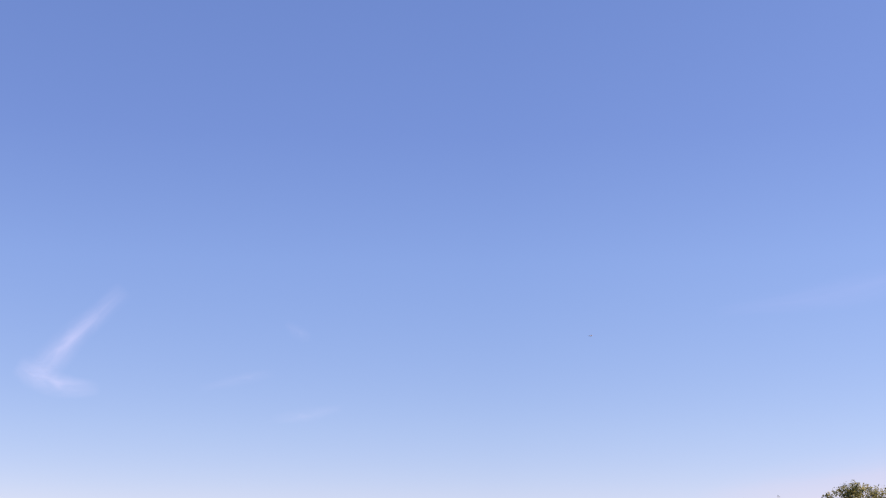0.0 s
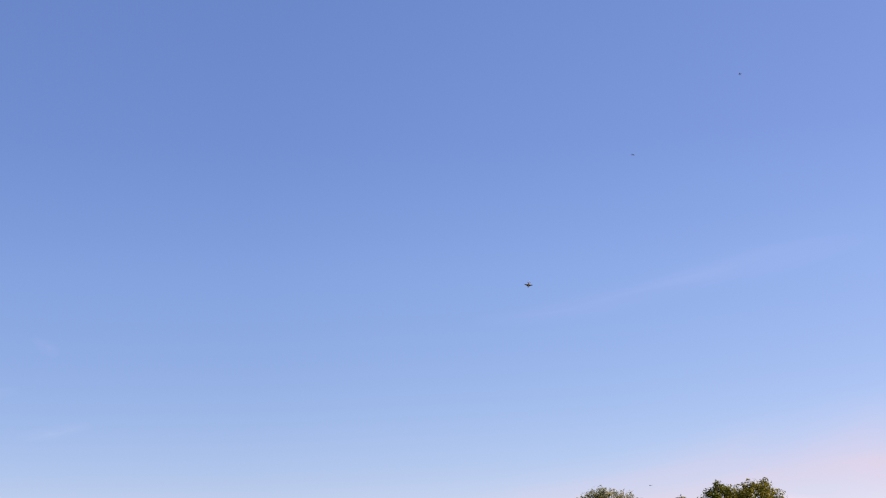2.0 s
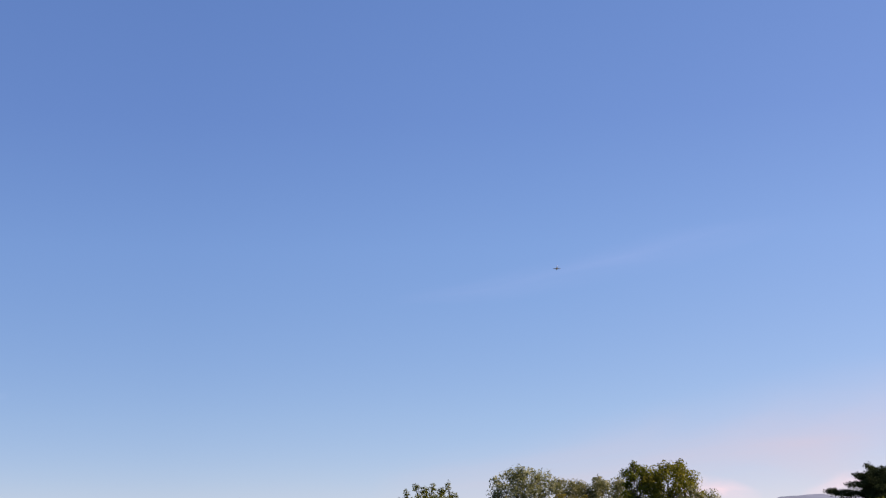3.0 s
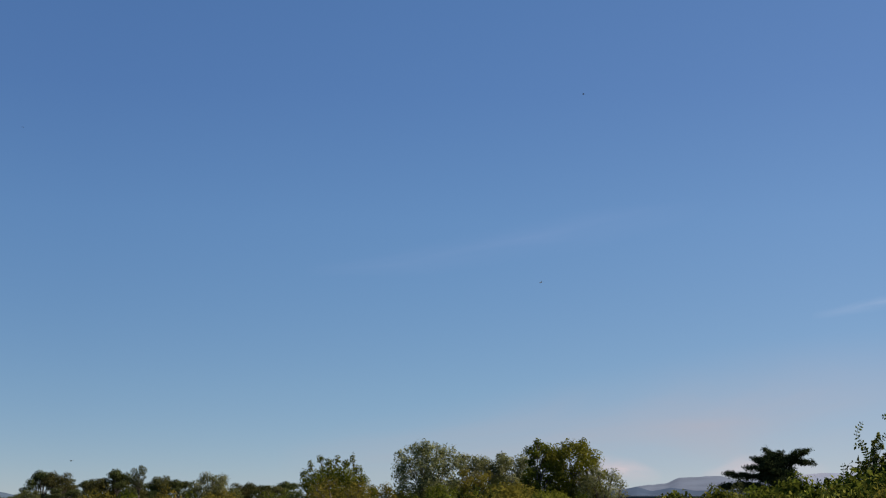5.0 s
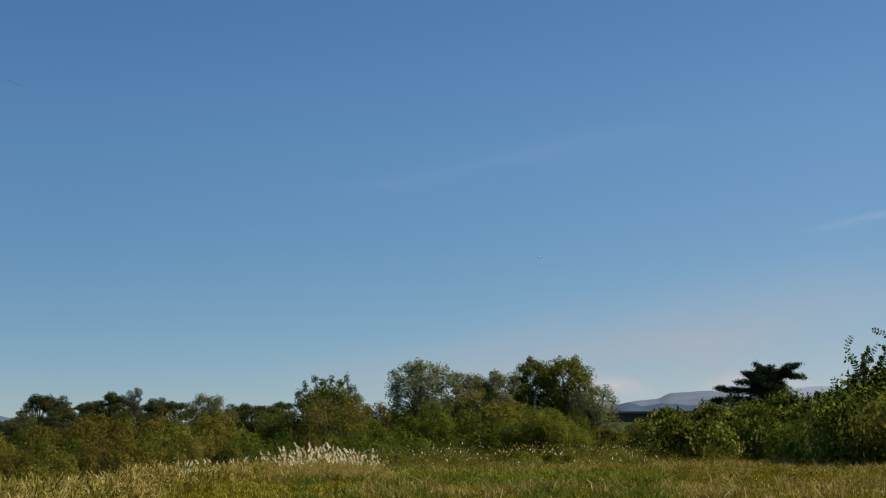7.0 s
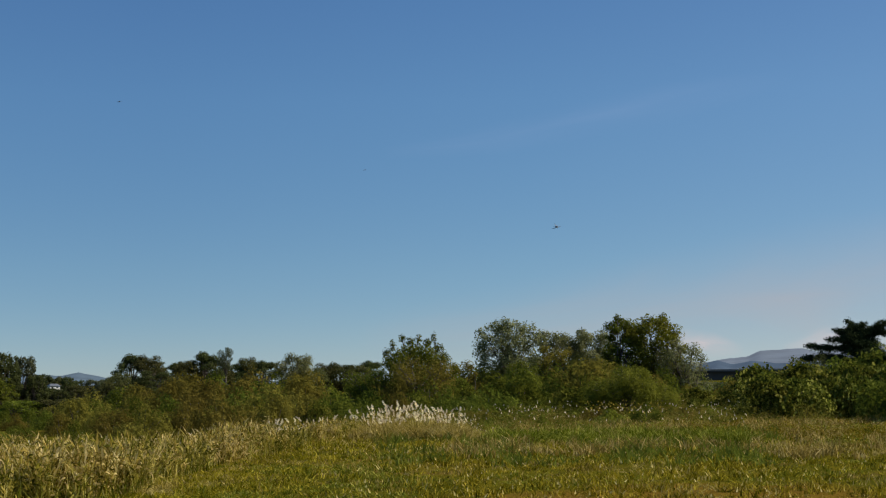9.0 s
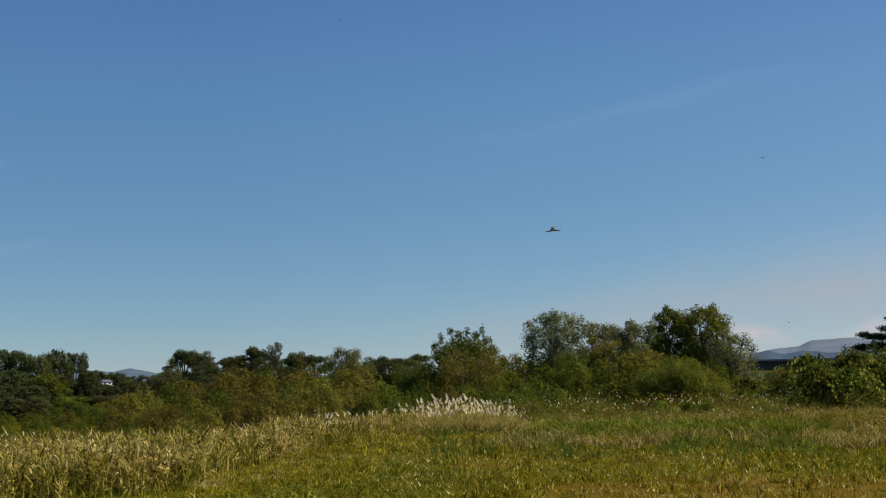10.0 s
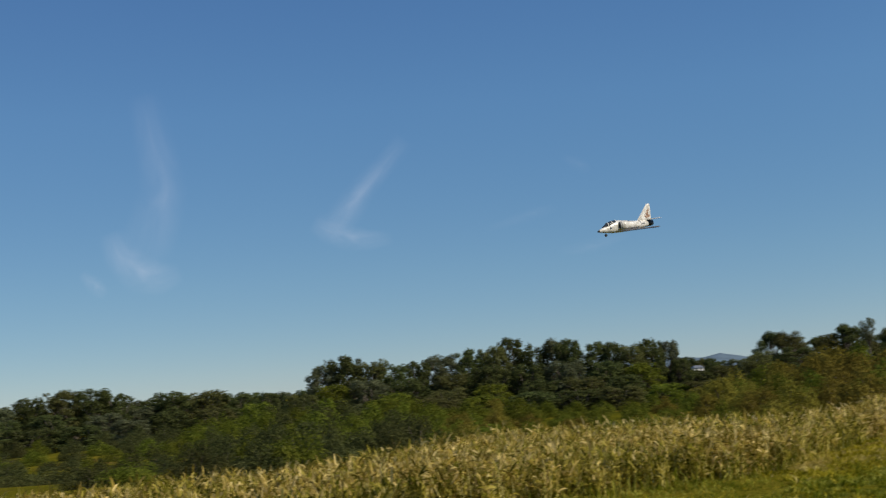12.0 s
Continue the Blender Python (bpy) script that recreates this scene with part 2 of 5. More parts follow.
# ---- ground ----
def build_ground():
    radii = [0.5] + list(np.linspace(4, 140, 69)) + [160, 190, 230, 280, 340, 420, 550, 750, 1100, 1700, 2600, 4600]
    n = 240
    verts, quads = [], []
    for r in radii:
        for k in range(n):
            x, y = around(360 * k / n, r)
            verts.append((x, y, ground_z(x, y)))
    for i in range(len(radii) - 1):
        for k in range(n):
            j = (k + 1) % n
            quads.append((i * n + k, i * n + j, (i + 1) * n + j, (i + 1) * n + k))
    me = sheet_mesh("ground", verts, quads)
    me.materials.append(ground_material())
    me.polygons.foreach_set("use_smooth", [True] * len(me.polygons))
    bm = bmesh.new()
    bm.from_mesh(me)
    bmesh.ops.contextual_create(bm, geom=bm.verts[:n])
    bmesh.ops.recalc_face_normals(bm, faces=bm.faces)
    bm.to_mesh(me)
    bm.free()
    tagged(new("ground", me), "mown green and yellow meadow falling away to a scrub plain", "ground", kind="structure")


# ---- blades ----
def blades(name, roots, heights, widths, material, rng, bend=0.35, segs=3, lean=0.15):
    """Bent grass blades, standing at the roots."""
    n = len(roots)
    turn = rng.uniform(0, 2 * np.pi, n)
    side = np.stack([np.cos(turn), np.sin(turn), np.zeros(n)], 1)
    way = rng.uniform(0, 2 * np.pi, n)
    over = np.stack([np.cos(way), np.sin(way), np.zeros(n)], 1)
    amount = rng.uniform(0.3, 1.0, n) * bend
    tilt = rng.normal(0, lean, n)
    verts = np.zeros((n, 2 * (segs + 1), 3))
    for s in range(segs + 1):
        u = s / segs
        mid = roots + over * ((amount * u * u + tilt * u) * heights)[:, None]
        mid[:, 2] += heights * (u - 0.35 * np.maximum(amount, 0) * u ** 3)
        w = widths * (1.0 - 0.88 * u ** 1.5) * 0.5
        verts[:, 2 * s] = mid - side * w[:, None]
        verts[:, 2 * s + 1] = mid + side * w[:, None]
    base = (np.arange(n) * 2 * (segs + 1))[:, None]
    q = np.concatenate([base + np.array([2 * s, 2 * s + 1, 2 * s + 3, 2 * s + 2]) for s in range(segs)], 1)
    me = sheet_mesh(name, verts, q)
    me.materials.append(material)
    return me


def scatter(rng, n, az0, az1, d0, d1, keep=None, power=1.0):
    """Roots on the ground between two bearings; d0 and d1 are distances or functions of the bearing."""
    out = []
    while len(out) < n:
        az = rng.uniform(az0, az1)
        lo = d0(az) if callable(d0) else d0
        hi = d1(az) if callable(d1) else d1
        d = lo + (hi - lo) * rng.uniform() ** power
        if keep and not keep(az, d, rng):
            continue
        x, y = around(az, d)
        out.append((x, y, ground_z(x, y) - 0.02))
    return np.array(out)


# ---- leaves, shrubs and trees ----
def leaf_cloud(rng, blobs, count, size, slim=0.55, hang=0.0, shell=0.55, ruffle=0.5, low=0.02):
    """Leaves in clumps: blobs are (x, y, z, rx, ry, rz)."""
    blobs = np.array(blobs, float)
    weight = (blobs[:, 3] * blobs[:, 4] + blobs[:, 4] * blobs[:, 5] + blobs[:, 3] * blobs[:, 5])
    pick = rng.choice(len(blobs), count, p=weight / weight.sum())
    v = rng.normal(size=(count, 3))
    v /= np.linalg.norm(v, axis=1)[:, None]
    rad = shell + (1 - shell) * rng.uniform(size=count) ** 0.6
    rad *= 1 + 0.28 * rng.uniform(size=count) ** 3
    pos = blobs[pick, :3] + v * rad[:, None] * blobs[pick, 3:] + rng.normal(0, 0.07, (count, 3)) * blobs[pick, 3:]
    pos[:, 2] = np.maximum(pos[:, 2], low)
    face = v * 0.9 + rng.normal(0, ruffle, (count, 3))
    face[:, 2] += 0.35
    t = rng.normal(size=(count, 3))
    t[:, 2] -= hang * 2
    t -= face * ((t * face).sum(1) / (face * face).sum(1))[:, None]
    t /= np.linalg.norm(t, axis=1)[:, None]
    b = np.cross(t, face)
    b /= np.linalg.norm(b, axis=1)[:, None] + 1e-9
    s = size * rng.uniform(0.6, 1.35, count)[:, None]
    skew = rng.uniform(-0.35, 0.35, count)[:, None] * s
    verts = np.stack([pos - t * s * 0.45 - b * s * slim * 0.5, pos - t * s * 0.45 + b * s * slim * 0.5 + t * skew * 0.5, pos + t * s * 0.6 + b * skew * slim], 1)
    return verts


def leaf_mesh(name, verts, material):
    me = sheet_mesh(name, verts, np.arange(verts.shape[0] * verts.shape[1]).reshape(-1, verts.shape[1]))
    me.materials.append(material)
    return me


def shrub_meshes(rng, material, width=1.0, height=1.0, clumps=11, count=2200, size=0.11, lumps=(0.16, 0.4), skirt=6, shell=0.55):
    """A bush about two metres wide and one high for width and height 1; it is scaled where it is planted."""
    blobs = []
    for _ in range(clumps):
        a_, r_ = rng.uniform(0, 2 * np.pi), rng.uniform(0, 0.72) ** 0.8
        h = (1 - 0.65 * r_ ** 1.6) * rng.uniform(0.55, 1.0)
        s = rng.uniform(*lumps)
        blobs.append((width * r_ * math.cos(a_), width * r_ * math.sin(a_), height * max(h - s * 0.8, 0.1), s * width, s * width, s * height * 0.9))
    for k in range(skirt):
        a_ = 2 * math.pi * k / skirt
        blobs.append((0.55 * width * math.cos(a_), 0.55 * width * math.sin(a_), 0.2 * height, 0.4 * width, 0.4 * width, 0.25 * height))
    leaves = leaf_mesh("foliage", leaf_cloud(rng, blobs, count, size, shell=shell), material)
    bm = bmesh.new()
    for bl in blobs[:clumps]:
        end = Vector(bl[:3])
        tube(bm, [(end.x * 0.12, end.y * 0.12, -0.05), end * 0.5 + Vector((0, 0, 0.05)), end], [0.02, 0.013, 0.005], 3)
    return leaves, mesh_of("stems", bm, M_BARK)


def tree_meshes(rng, material, blobs, count, size, trunk_r=0.16, stems=1, slim=0.55, hang=0.0, shell=0.5, fork=0.35, sides=6, twigs=3, ruffle=0.5):
    """A tapered trunk that forks into limbs, one to each clump of the crown."""
    leaves = leaf_mesh("crown", leaf_cloud(rng, blobs, count, size, slim, hang, shell, ruffle), material)
    bm = bmesh.new()
    top = max(bl[2] for bl in blobs)
    for s in range(stems):
        off = Vector((rng.normal(0, 0.25), rng.normal(0, 0.25), 0)) * (0 if stems == 1 else 1.6)
        fz = top * fork * rng.uniform(0.8, 1.1)
        fork_at = Vector((off.x * 1.5 + rng.normal(0, 0.1), off.y * 1.5 + rng.normal(0, 0.1), fz))
        tube(bm, [off * 0.5 + Vector((0, 0, -0.2)), off + Vector((0, 0, fz * 0.5)), fork_at], [trunk_r * 1.25, trunk_r, trunk_r * 0.85], sides + 1)
        for bl in blobs[s::stems]:
            end = Vector(bl[:3])
            mid = fork_at.lerp(end, 0.5) + Vector((rng.normal(0, 0.2), rng.normal(0, 0.2), 0.25))
            tube(bm, [fork_at, mid, end, end + Vector((0, 0, bl[5] * 0.7))], [trunk_r * 0.6, trunk_r * 0.35, trunk_r * 0.18, 0.01], sides - 2)
            for _ in range(twigs):
                tip = end + Vector((rng.uniform(-1, 1) * bl[3], rng.uniform(-1, 1) * bl[4], rng.uniform(0.1, 0.9) * bl[5]))
                tube(bm, [mid.lerp(end, rng.uniform(0.4, 1)), tip], [trunk_r * 0.16, 0.008], 3)
    return leaves, mesh_of("trunk", bm, M_BARK, True)


def plant(name, meshes, names, x, y, z, sx, sz, turn, label, category, group=""):
    root = new(name)
    root.matrix_world = Matrix.Translation((x, y, z)) @ Matrix.Rotation(turn, 4, "Z") @ Matrix.Diagonal((sx, sx, sz, 1))
    for me, pn in zip(meshes, names):
        part(pn, me, None, root)
    return tagged(root, label, category, group)


def crown(rng, w, h0, h1, n, lump=0.3, flat=1.0, lean=0.0):
    """Clumps that fill a crown of half-width w from h0 to h1."""
    out = []
    for k in range(n):
        u = (k + 0.5) / n
        a_ = 2.4 * k + rng.uniform(-0.4, 0.4)
        prof = math.sin(math.pi * (0.14 + 0.62 * u)) ** 0.8
        s = w * lump * rng.uniform(0.6, 1.3)
        r_ = (w * prof - s * 0.5) * math.sqrt(rng.uniform(0.1, 1))
        out.append((r_ * math.cos(a_) + lean * u, r_ * math.sin(a_), h0 + (h1 - h0 - s * 0.7) * u, s, s, s * 0.8 * flat))
    return out


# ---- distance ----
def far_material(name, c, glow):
    """Far land as a plain backdrop: air haze put into colour and a glow."""
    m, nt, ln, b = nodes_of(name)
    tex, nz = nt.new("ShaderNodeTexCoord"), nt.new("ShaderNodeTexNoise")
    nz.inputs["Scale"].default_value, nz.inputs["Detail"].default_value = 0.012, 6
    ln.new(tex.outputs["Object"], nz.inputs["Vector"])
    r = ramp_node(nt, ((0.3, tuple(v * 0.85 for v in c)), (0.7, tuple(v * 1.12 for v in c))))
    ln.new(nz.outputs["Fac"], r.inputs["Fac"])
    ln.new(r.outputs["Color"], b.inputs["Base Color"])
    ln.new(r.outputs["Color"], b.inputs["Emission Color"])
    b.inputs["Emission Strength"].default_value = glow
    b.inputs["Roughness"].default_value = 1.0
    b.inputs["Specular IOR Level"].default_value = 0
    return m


def ridge(label, az, el, d, material, depth=500):
    """A mountain range whose crest follows the bearings and heights given."""
    rng = np.random.default_rng(int(d))
    steps = np.linspace(az[0], az[-1], 160)
    verts = []
    for k, q in enumerate(steps):
        h = top_at(float(np.interp(q, az, el)), d)
        h += d * 0.0004 * noise.noise((q * 2.2, d, 0)) + d * 0.0002 * noise.noise((q * 7, d, 1))
        for dist, z in ((d - depth, -6), (d - depth * 0.55, h * 0.45 + d * 0.0006 * noise.noise((q * 3, d, 4))), (d, max(h, -5)), (d + depth, -6)):
            verts.append((*around(q, dist), z))
    quads = [(4 * k + j, 4 * k + j + 1, 4 * k + j + 5, 4 * k + j + 4) for k in range(len(steps) - 1) for j in range(3)]
    me = sheet_mesh("mountain_range", verts, quads)
    me.materials.append(material)
    me.polygons.foreach_set("use_smooth", [True] * len(me.polygons))
    tagged(new("backdrop_mountains", me), label, "mountain", kind="structure")


def cloud_material():
    m, nt, ln, b = nodes_of("glowing_cloud_vapour")
    uv, nz, n2 = nt.new("ShaderNodeUVMap"), nt.new("ShaderNodeTexNoise"), nt.new("ShaderNodeTexNoise")
    sep = nt.new("ShaderNodeSeparateXYZ")
    mp = nt.new("ShaderNodeMapping")
    mp.inputs["Scale"].default_value = (1.6, 1.3, 1)
    ln.new(uv.outputs[0], mp.inputs["Vector"])
    ln.new(mp.outputs[0], nz.inputs["Vector"])
    nz.inputs["Scale"].default_value, nz.inputs["Detail"].default_value, nz.inputs["Distortion"].default_value = 1.3, 6, 0.6
    ln.new(uv.outputs[0], sep.inputs[0])

    def calc(op, x, y=None):
        n_ = nt.new("ShaderNodeMath")
        n_.operation = op
        for i, w in enumerate((x, y)):
            if w is None:
                continue
            if isinstance(w, (int, float)):
                n_.inputs[i].default_value = w
            else:
                ln.new(w, n_.inputs[i])
        return n_.outputs[0]
    fu = calc("MULTIPLY", calc("MULTIPLY", sep.outputs["X"], calc("SUBTRACT", 1.0, sep.outputs["X"])), 4.0)
    fv = calc("MULTIPLY", calc("MULTIPLY", sep.outputs["Y"], calc("SUBTRACT", 1.0, sep.outputs["Y"])), 4.0)
    fade = calc("MULTIPLY", calc("POWER", fu, 0.8), calc("POWER", fv, 1.8))
    wisp = calc("MAXIMUM", calc("MULTIPLY", calc("SUBTRACT", nz.outputs["Fac"], 0.24), 1.8), 0.0)
    info = nt.new("ShaderNodeObjectInfo")
    alpha = calc("MINIMUM", calc("MULTIPLY", calc("MULTIPLY", fade, wisp), info.outputs["Alpha"]), 1.0)
    # the vapour emits its own tint in place of sunlight on it
    em, tr, mx = nt.new("ShaderNodeEmission"), nt.new("ShaderNodeBsdfTransparent"), nt.new("ShaderNodeMixShader")
    ln.new(info.outputs["Color"], em.inputs["Color"])
    ln.new(alpha, mx.inputs[0])
    ln.new(tr.outputs[0], mx.inputs[1])
    ln.new(em.outputs[0], mx.inputs[2])
    ln.new(mx.outputs[0], nt["Material Output"].inputs["Surface"])
    return m


M_CLOUD = cloud_material()


def cloud(label, points, widths, tint, strength, d=4200):
    """A veil of vapour along bearings and heights in degrees."""
    pts = [Vector((a_, e_, 0)) for a_, e_ in points]
    n = 40
    us = np.linspace(0, len(pts) - 1, n)
    bm = bmesh.new()
    uv = bm.loops.layers.uv.new("UVMap")
    rows = []
    line = [Vector((np.interp(u, range(len(pts)), [q.x for q in pts]), np.interp(u, range(len(pts)), [q.y for q in pts]), 0)) for u in us]
    for _ in range(3):
        line = [line[0]] + [(line[i - 1] + line[i] * 2 + line[i + 1]) / 4 for i in range(1, n - 1)] + [line[-1]]
    for i, q in enumerate(line):
        w = float(np.interp(us[i], range(len(widths)), widths)) / 2
        way = (line[min(i + 1, n - 1)] - line[max(i - 1, 0)]).normalized()
        side = Vector((-way.y, way.x, 0))
        row = []
        for s in np.linspace(-1, 1, 7):
            c_ = q + side * (s * w)
            row.append(bm.verts.new((*around(c_.x, d * math.cos(radians(c_.y))), EYE + d * math.sin(radians(c_.y)))))
        rows.append(row)
    for i in range(n - 1):
        for j in range(6):
            f = bm.faces.new((rows[i][j], rows[i][j + 1], rows[i + 1][j + 1], rows[i + 1][j]))
            for lp, (uu, vv) in zip(f.loops, ((i, j), (i, j + 1), (i + 1, j + 1), (i + 1, j))):
                lp[uv].uv = (uu / (n - 1), vv / 6)
    ob = new("cloud", mesh_of("cloud", bm, M_CLOUD, True))
    ob.color = (*tint, strength)
    ob.visible_shadow = False
    tagged(ob, label, "cloud", kind="stuff")


def build_distance():
    # bluish tints and emission paint in the haze before the ranges
    blue = far_material("hazed_blue_mountain", (0.13, 0.155, 0.19), 0.4)
    pale = far_material("hazed_pale_mountain", (0.20, 0.245, 0.31), 0.4)
    foot = far_material("hazed_wooded_foothill", (0.06, 0.085, 0.12), 0.4)
    hill = far_material("hazed_wooded_hill", (0.085, 0.118, 0.15), 0.4)
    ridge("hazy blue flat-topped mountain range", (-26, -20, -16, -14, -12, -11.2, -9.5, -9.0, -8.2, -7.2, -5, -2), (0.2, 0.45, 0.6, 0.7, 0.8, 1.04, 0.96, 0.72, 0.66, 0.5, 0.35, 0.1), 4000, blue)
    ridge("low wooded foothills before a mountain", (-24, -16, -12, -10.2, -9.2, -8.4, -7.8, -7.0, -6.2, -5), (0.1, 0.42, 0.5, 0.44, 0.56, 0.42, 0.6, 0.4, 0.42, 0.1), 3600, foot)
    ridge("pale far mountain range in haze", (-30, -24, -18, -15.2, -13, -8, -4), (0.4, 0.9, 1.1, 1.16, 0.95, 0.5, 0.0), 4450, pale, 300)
    ridge("far wooded hills in painted blue haze", (10, 15, 16.8, 17.5, 18.3, 19.0, 20.0, 22, 26, 30), (-0.1, -0.05, 0.02, 0.2, 0.36, 0.22, 0.3, 0.2, 0.1, -0.1), 3200, hill)
    white, pink = (0.62, 0.68, 0.80), (0.68, 0.57, 0.57)
    cloud("thin white slanting wisp of cloud", ((30.6, 10.2), (31.5, 9.2), (32.5, 8.3), (33.2, 7.4), (34.1, 6.4)), (1.1, 1.1, 1.3, 1.5, 1.5), white, 0.2)
    cloud("narrow bright core of a cloud wisp", ((31.6, 9.1), (32.6, 8.2), (33.3, 7.4), (34.0, 6.5)), (0.5, 0.8, 0.9, 1.0), white, 0.22)
    cloud("soft white foot of a hooked cloud wisp", ((34.7, 7.0), (34.0, 6.6), (33.3, 6.25), (32.5, 6.1), (31.4, 6.1)), (1.1, 1.4, 1.3, 1.0, 0.7), white, 0.29)
    cloud("faint tall veil of white cloud", ((41.4, 12.6), (41.0, 10.4), (40.8, 8.6), (41.2, 7.2), (42.2, 5.2)), (1.6, 2.0, 2.2, 2.4, 2.6), white, 0.2)
    cloud("soft white puff below a cloud veil", ((43.0, 7.0), (42.6, 6.0), (42.0, 5.3), (41.2, 5.0), (40.2, 5.2)), (1.2, 1.7, 1.9, 1.6, 0.9), white, 0.36)
    cloud("small faint scrap of cloud", ((44.2, 5.4), (43.7, 4.85), (43.3, 4.4)), (0.5, 0.9, 0.5), white, 0.22)
    cloud("faint thin scrap of cloud", ((24.0, 9.0), (23.4, 8.55), (22.9, 8.3)), (0.4, 0.8, 0.4), white, 0.06)
    cloud("faint low streak of cloud", ((27.5, 6.2), (25.6, 6.65), (24.4, 6.9)), (0.4, 0.7, 0.4), white, 0.06)
    for path, wide in ((((-5.2, 1.1), (-6.5, 1.3), (-7.6, 1.2), (-8.9, 1.0)), (0.8, 1.5, 1.2, 0.5)), (((-10.4, 1.0), (-12, 1.4), (-13.4, 1.45), (-15.5, 1.2)), (0.5, 1.2, 1.2, 0.6)), (((-15.8, 1.3), (-18, 1.5), (-21, 1.6), (-25, 1.4)), (0.5, 1.2, 1.3, 0.6))):
        cloud("low pinkish puffs of cloud over mountains", path, wide, pink, 0.85)
    # painted haze: a wide glowing sheet that greys and reddens the low sky
    cloud("painted grey-pink haze sheet low over the mountains", ((7, 1.6), (0, 2.0), (-6, 2.2), (-12, 2.6), (-18, 2.8), (-28, 2.8)), (2.0, 4.5, 6.5, 8.0, 8.5, 6.0), (0.46, 0.42, 0.44), 0.72, 4350)
    cloud("faint streak of high cloud", ((6, 9.4), (1, 9.9), (-6, 11.2), (-11, 12.0)), (0.6, 1.6, 1.9, 0.8), (0.45, 0.52, 0.75), 0.1)
    cloud("small faint white streak of cloud", ((-15, 7.4), (-17.5, 7.8), (-21, 8.4)), (0.4, 0.7, 0.5), white, 0.2)
    cloud("small faint puff of cloud", ((21.5, 5.5), (23.0, 5.2), (24.5, 5.0)), (0.4, 0.8, 0.4), white, 0.08)


def build_bridge():
    """A dark road bridge seen between the trees."""
    steel = rough_material("dark_bridge_steel", (0.012, 0.016, 0.018), (0.03, 0.036, 0.038), 0.3, 0.6)
    pale = rough_material("bridge_concrete", (0.22, 0.23, 0.24), (0.34, 0.34, 0.34), 0.3, 0.85)
    root = new("road_bridge")
    x, y = around(-10.5, 320)
    root.matrix_world = pose(x, y, 0, 0, 0, -10)
    top = top_at(0.24, 320)
    for name, z0, z1, y0, y1, mat in (("parapet", top - 0.35, top, -3.2, -3.0, pale), ("deck", top - 0.75, top - 0.35, -3.3, 4, steel), ("girder", top - 2.6, top - 0.75, -2.6, -2.2, steel), ("lower_walkway", top - 3.4, top - 3.0, -3.0, -1.6, pale)):
        bm = bmesh.new()
        box(bm, -45, 32, y0, y1, z0, z1, 0.04)
        part(name, bm, mat, root)
    for k in range(5):
        bm = bmesh.new()
        box(bm, -42 + 18 * k, -40.4 + 18 * k, -2, 2.5, -4, top - 2.6, 0.1)
        part("pier", bm, pale, root)
    tagged(root, "long dark steel road bridge with pale parapet behind trees", "bridge")


def build_house():
    root = new("house")
    x, y = around(19.25, 420)
    z = top_at(-0.26, 420)
    root.matrix_world = pose(x, y, z, 0, 0, 40) @ Matrix.Scale(0.5, 4)
    wall = rough_material("white_house_wall", (0.6, 0.6, 0.58), (0.75, 0.75, 0.72), 0.6, 0.8)
    roof = rough_material("grey_roof_tile", (0.10, 0.11, 0.13), (0.17, 0.18, 0.2), 1.5, 0.5)
    glass = rough_material("dark_window", (0.02, 0.025, 0.03), (0.04, 0.045, 0.05), 1, 0.15)
    bm = bmesh.new()
    box(bm, -3, 3, -2.4, 2.4, -9, 1.3)
    part("wall", bm, wall, root)
    bm = bmesh.new()
    vs = [bm.verts.new(c_) for c_ in ((-3.5, -2.9, 1.2), (3.5, -2.9, 1.2), (3.5, 2.9, 1.2), (-3.5, 2.9, 1.2), (-2.2, 0, 2.6), (2.2, 0, 2.6))]
    for f in ((0, 1, 5, 4), (1, 2, 5), (2, 3, 4, 5), (3, 0, 4), (3, 2, 1, 0)):
        bm.faces.new([vs[i] for i in f])
    part("roof", bm, roof, root)
    for cx in (-1.6, 1.4):
        bm = bmesh.new()
        box(bm, cx - 0.6, cx + 0.6, -2.46, -2.36, 0.1, 0.9)
        part("window", bm, glass, root)
    tagged(root, "small white house with grey roof among trees", "house")


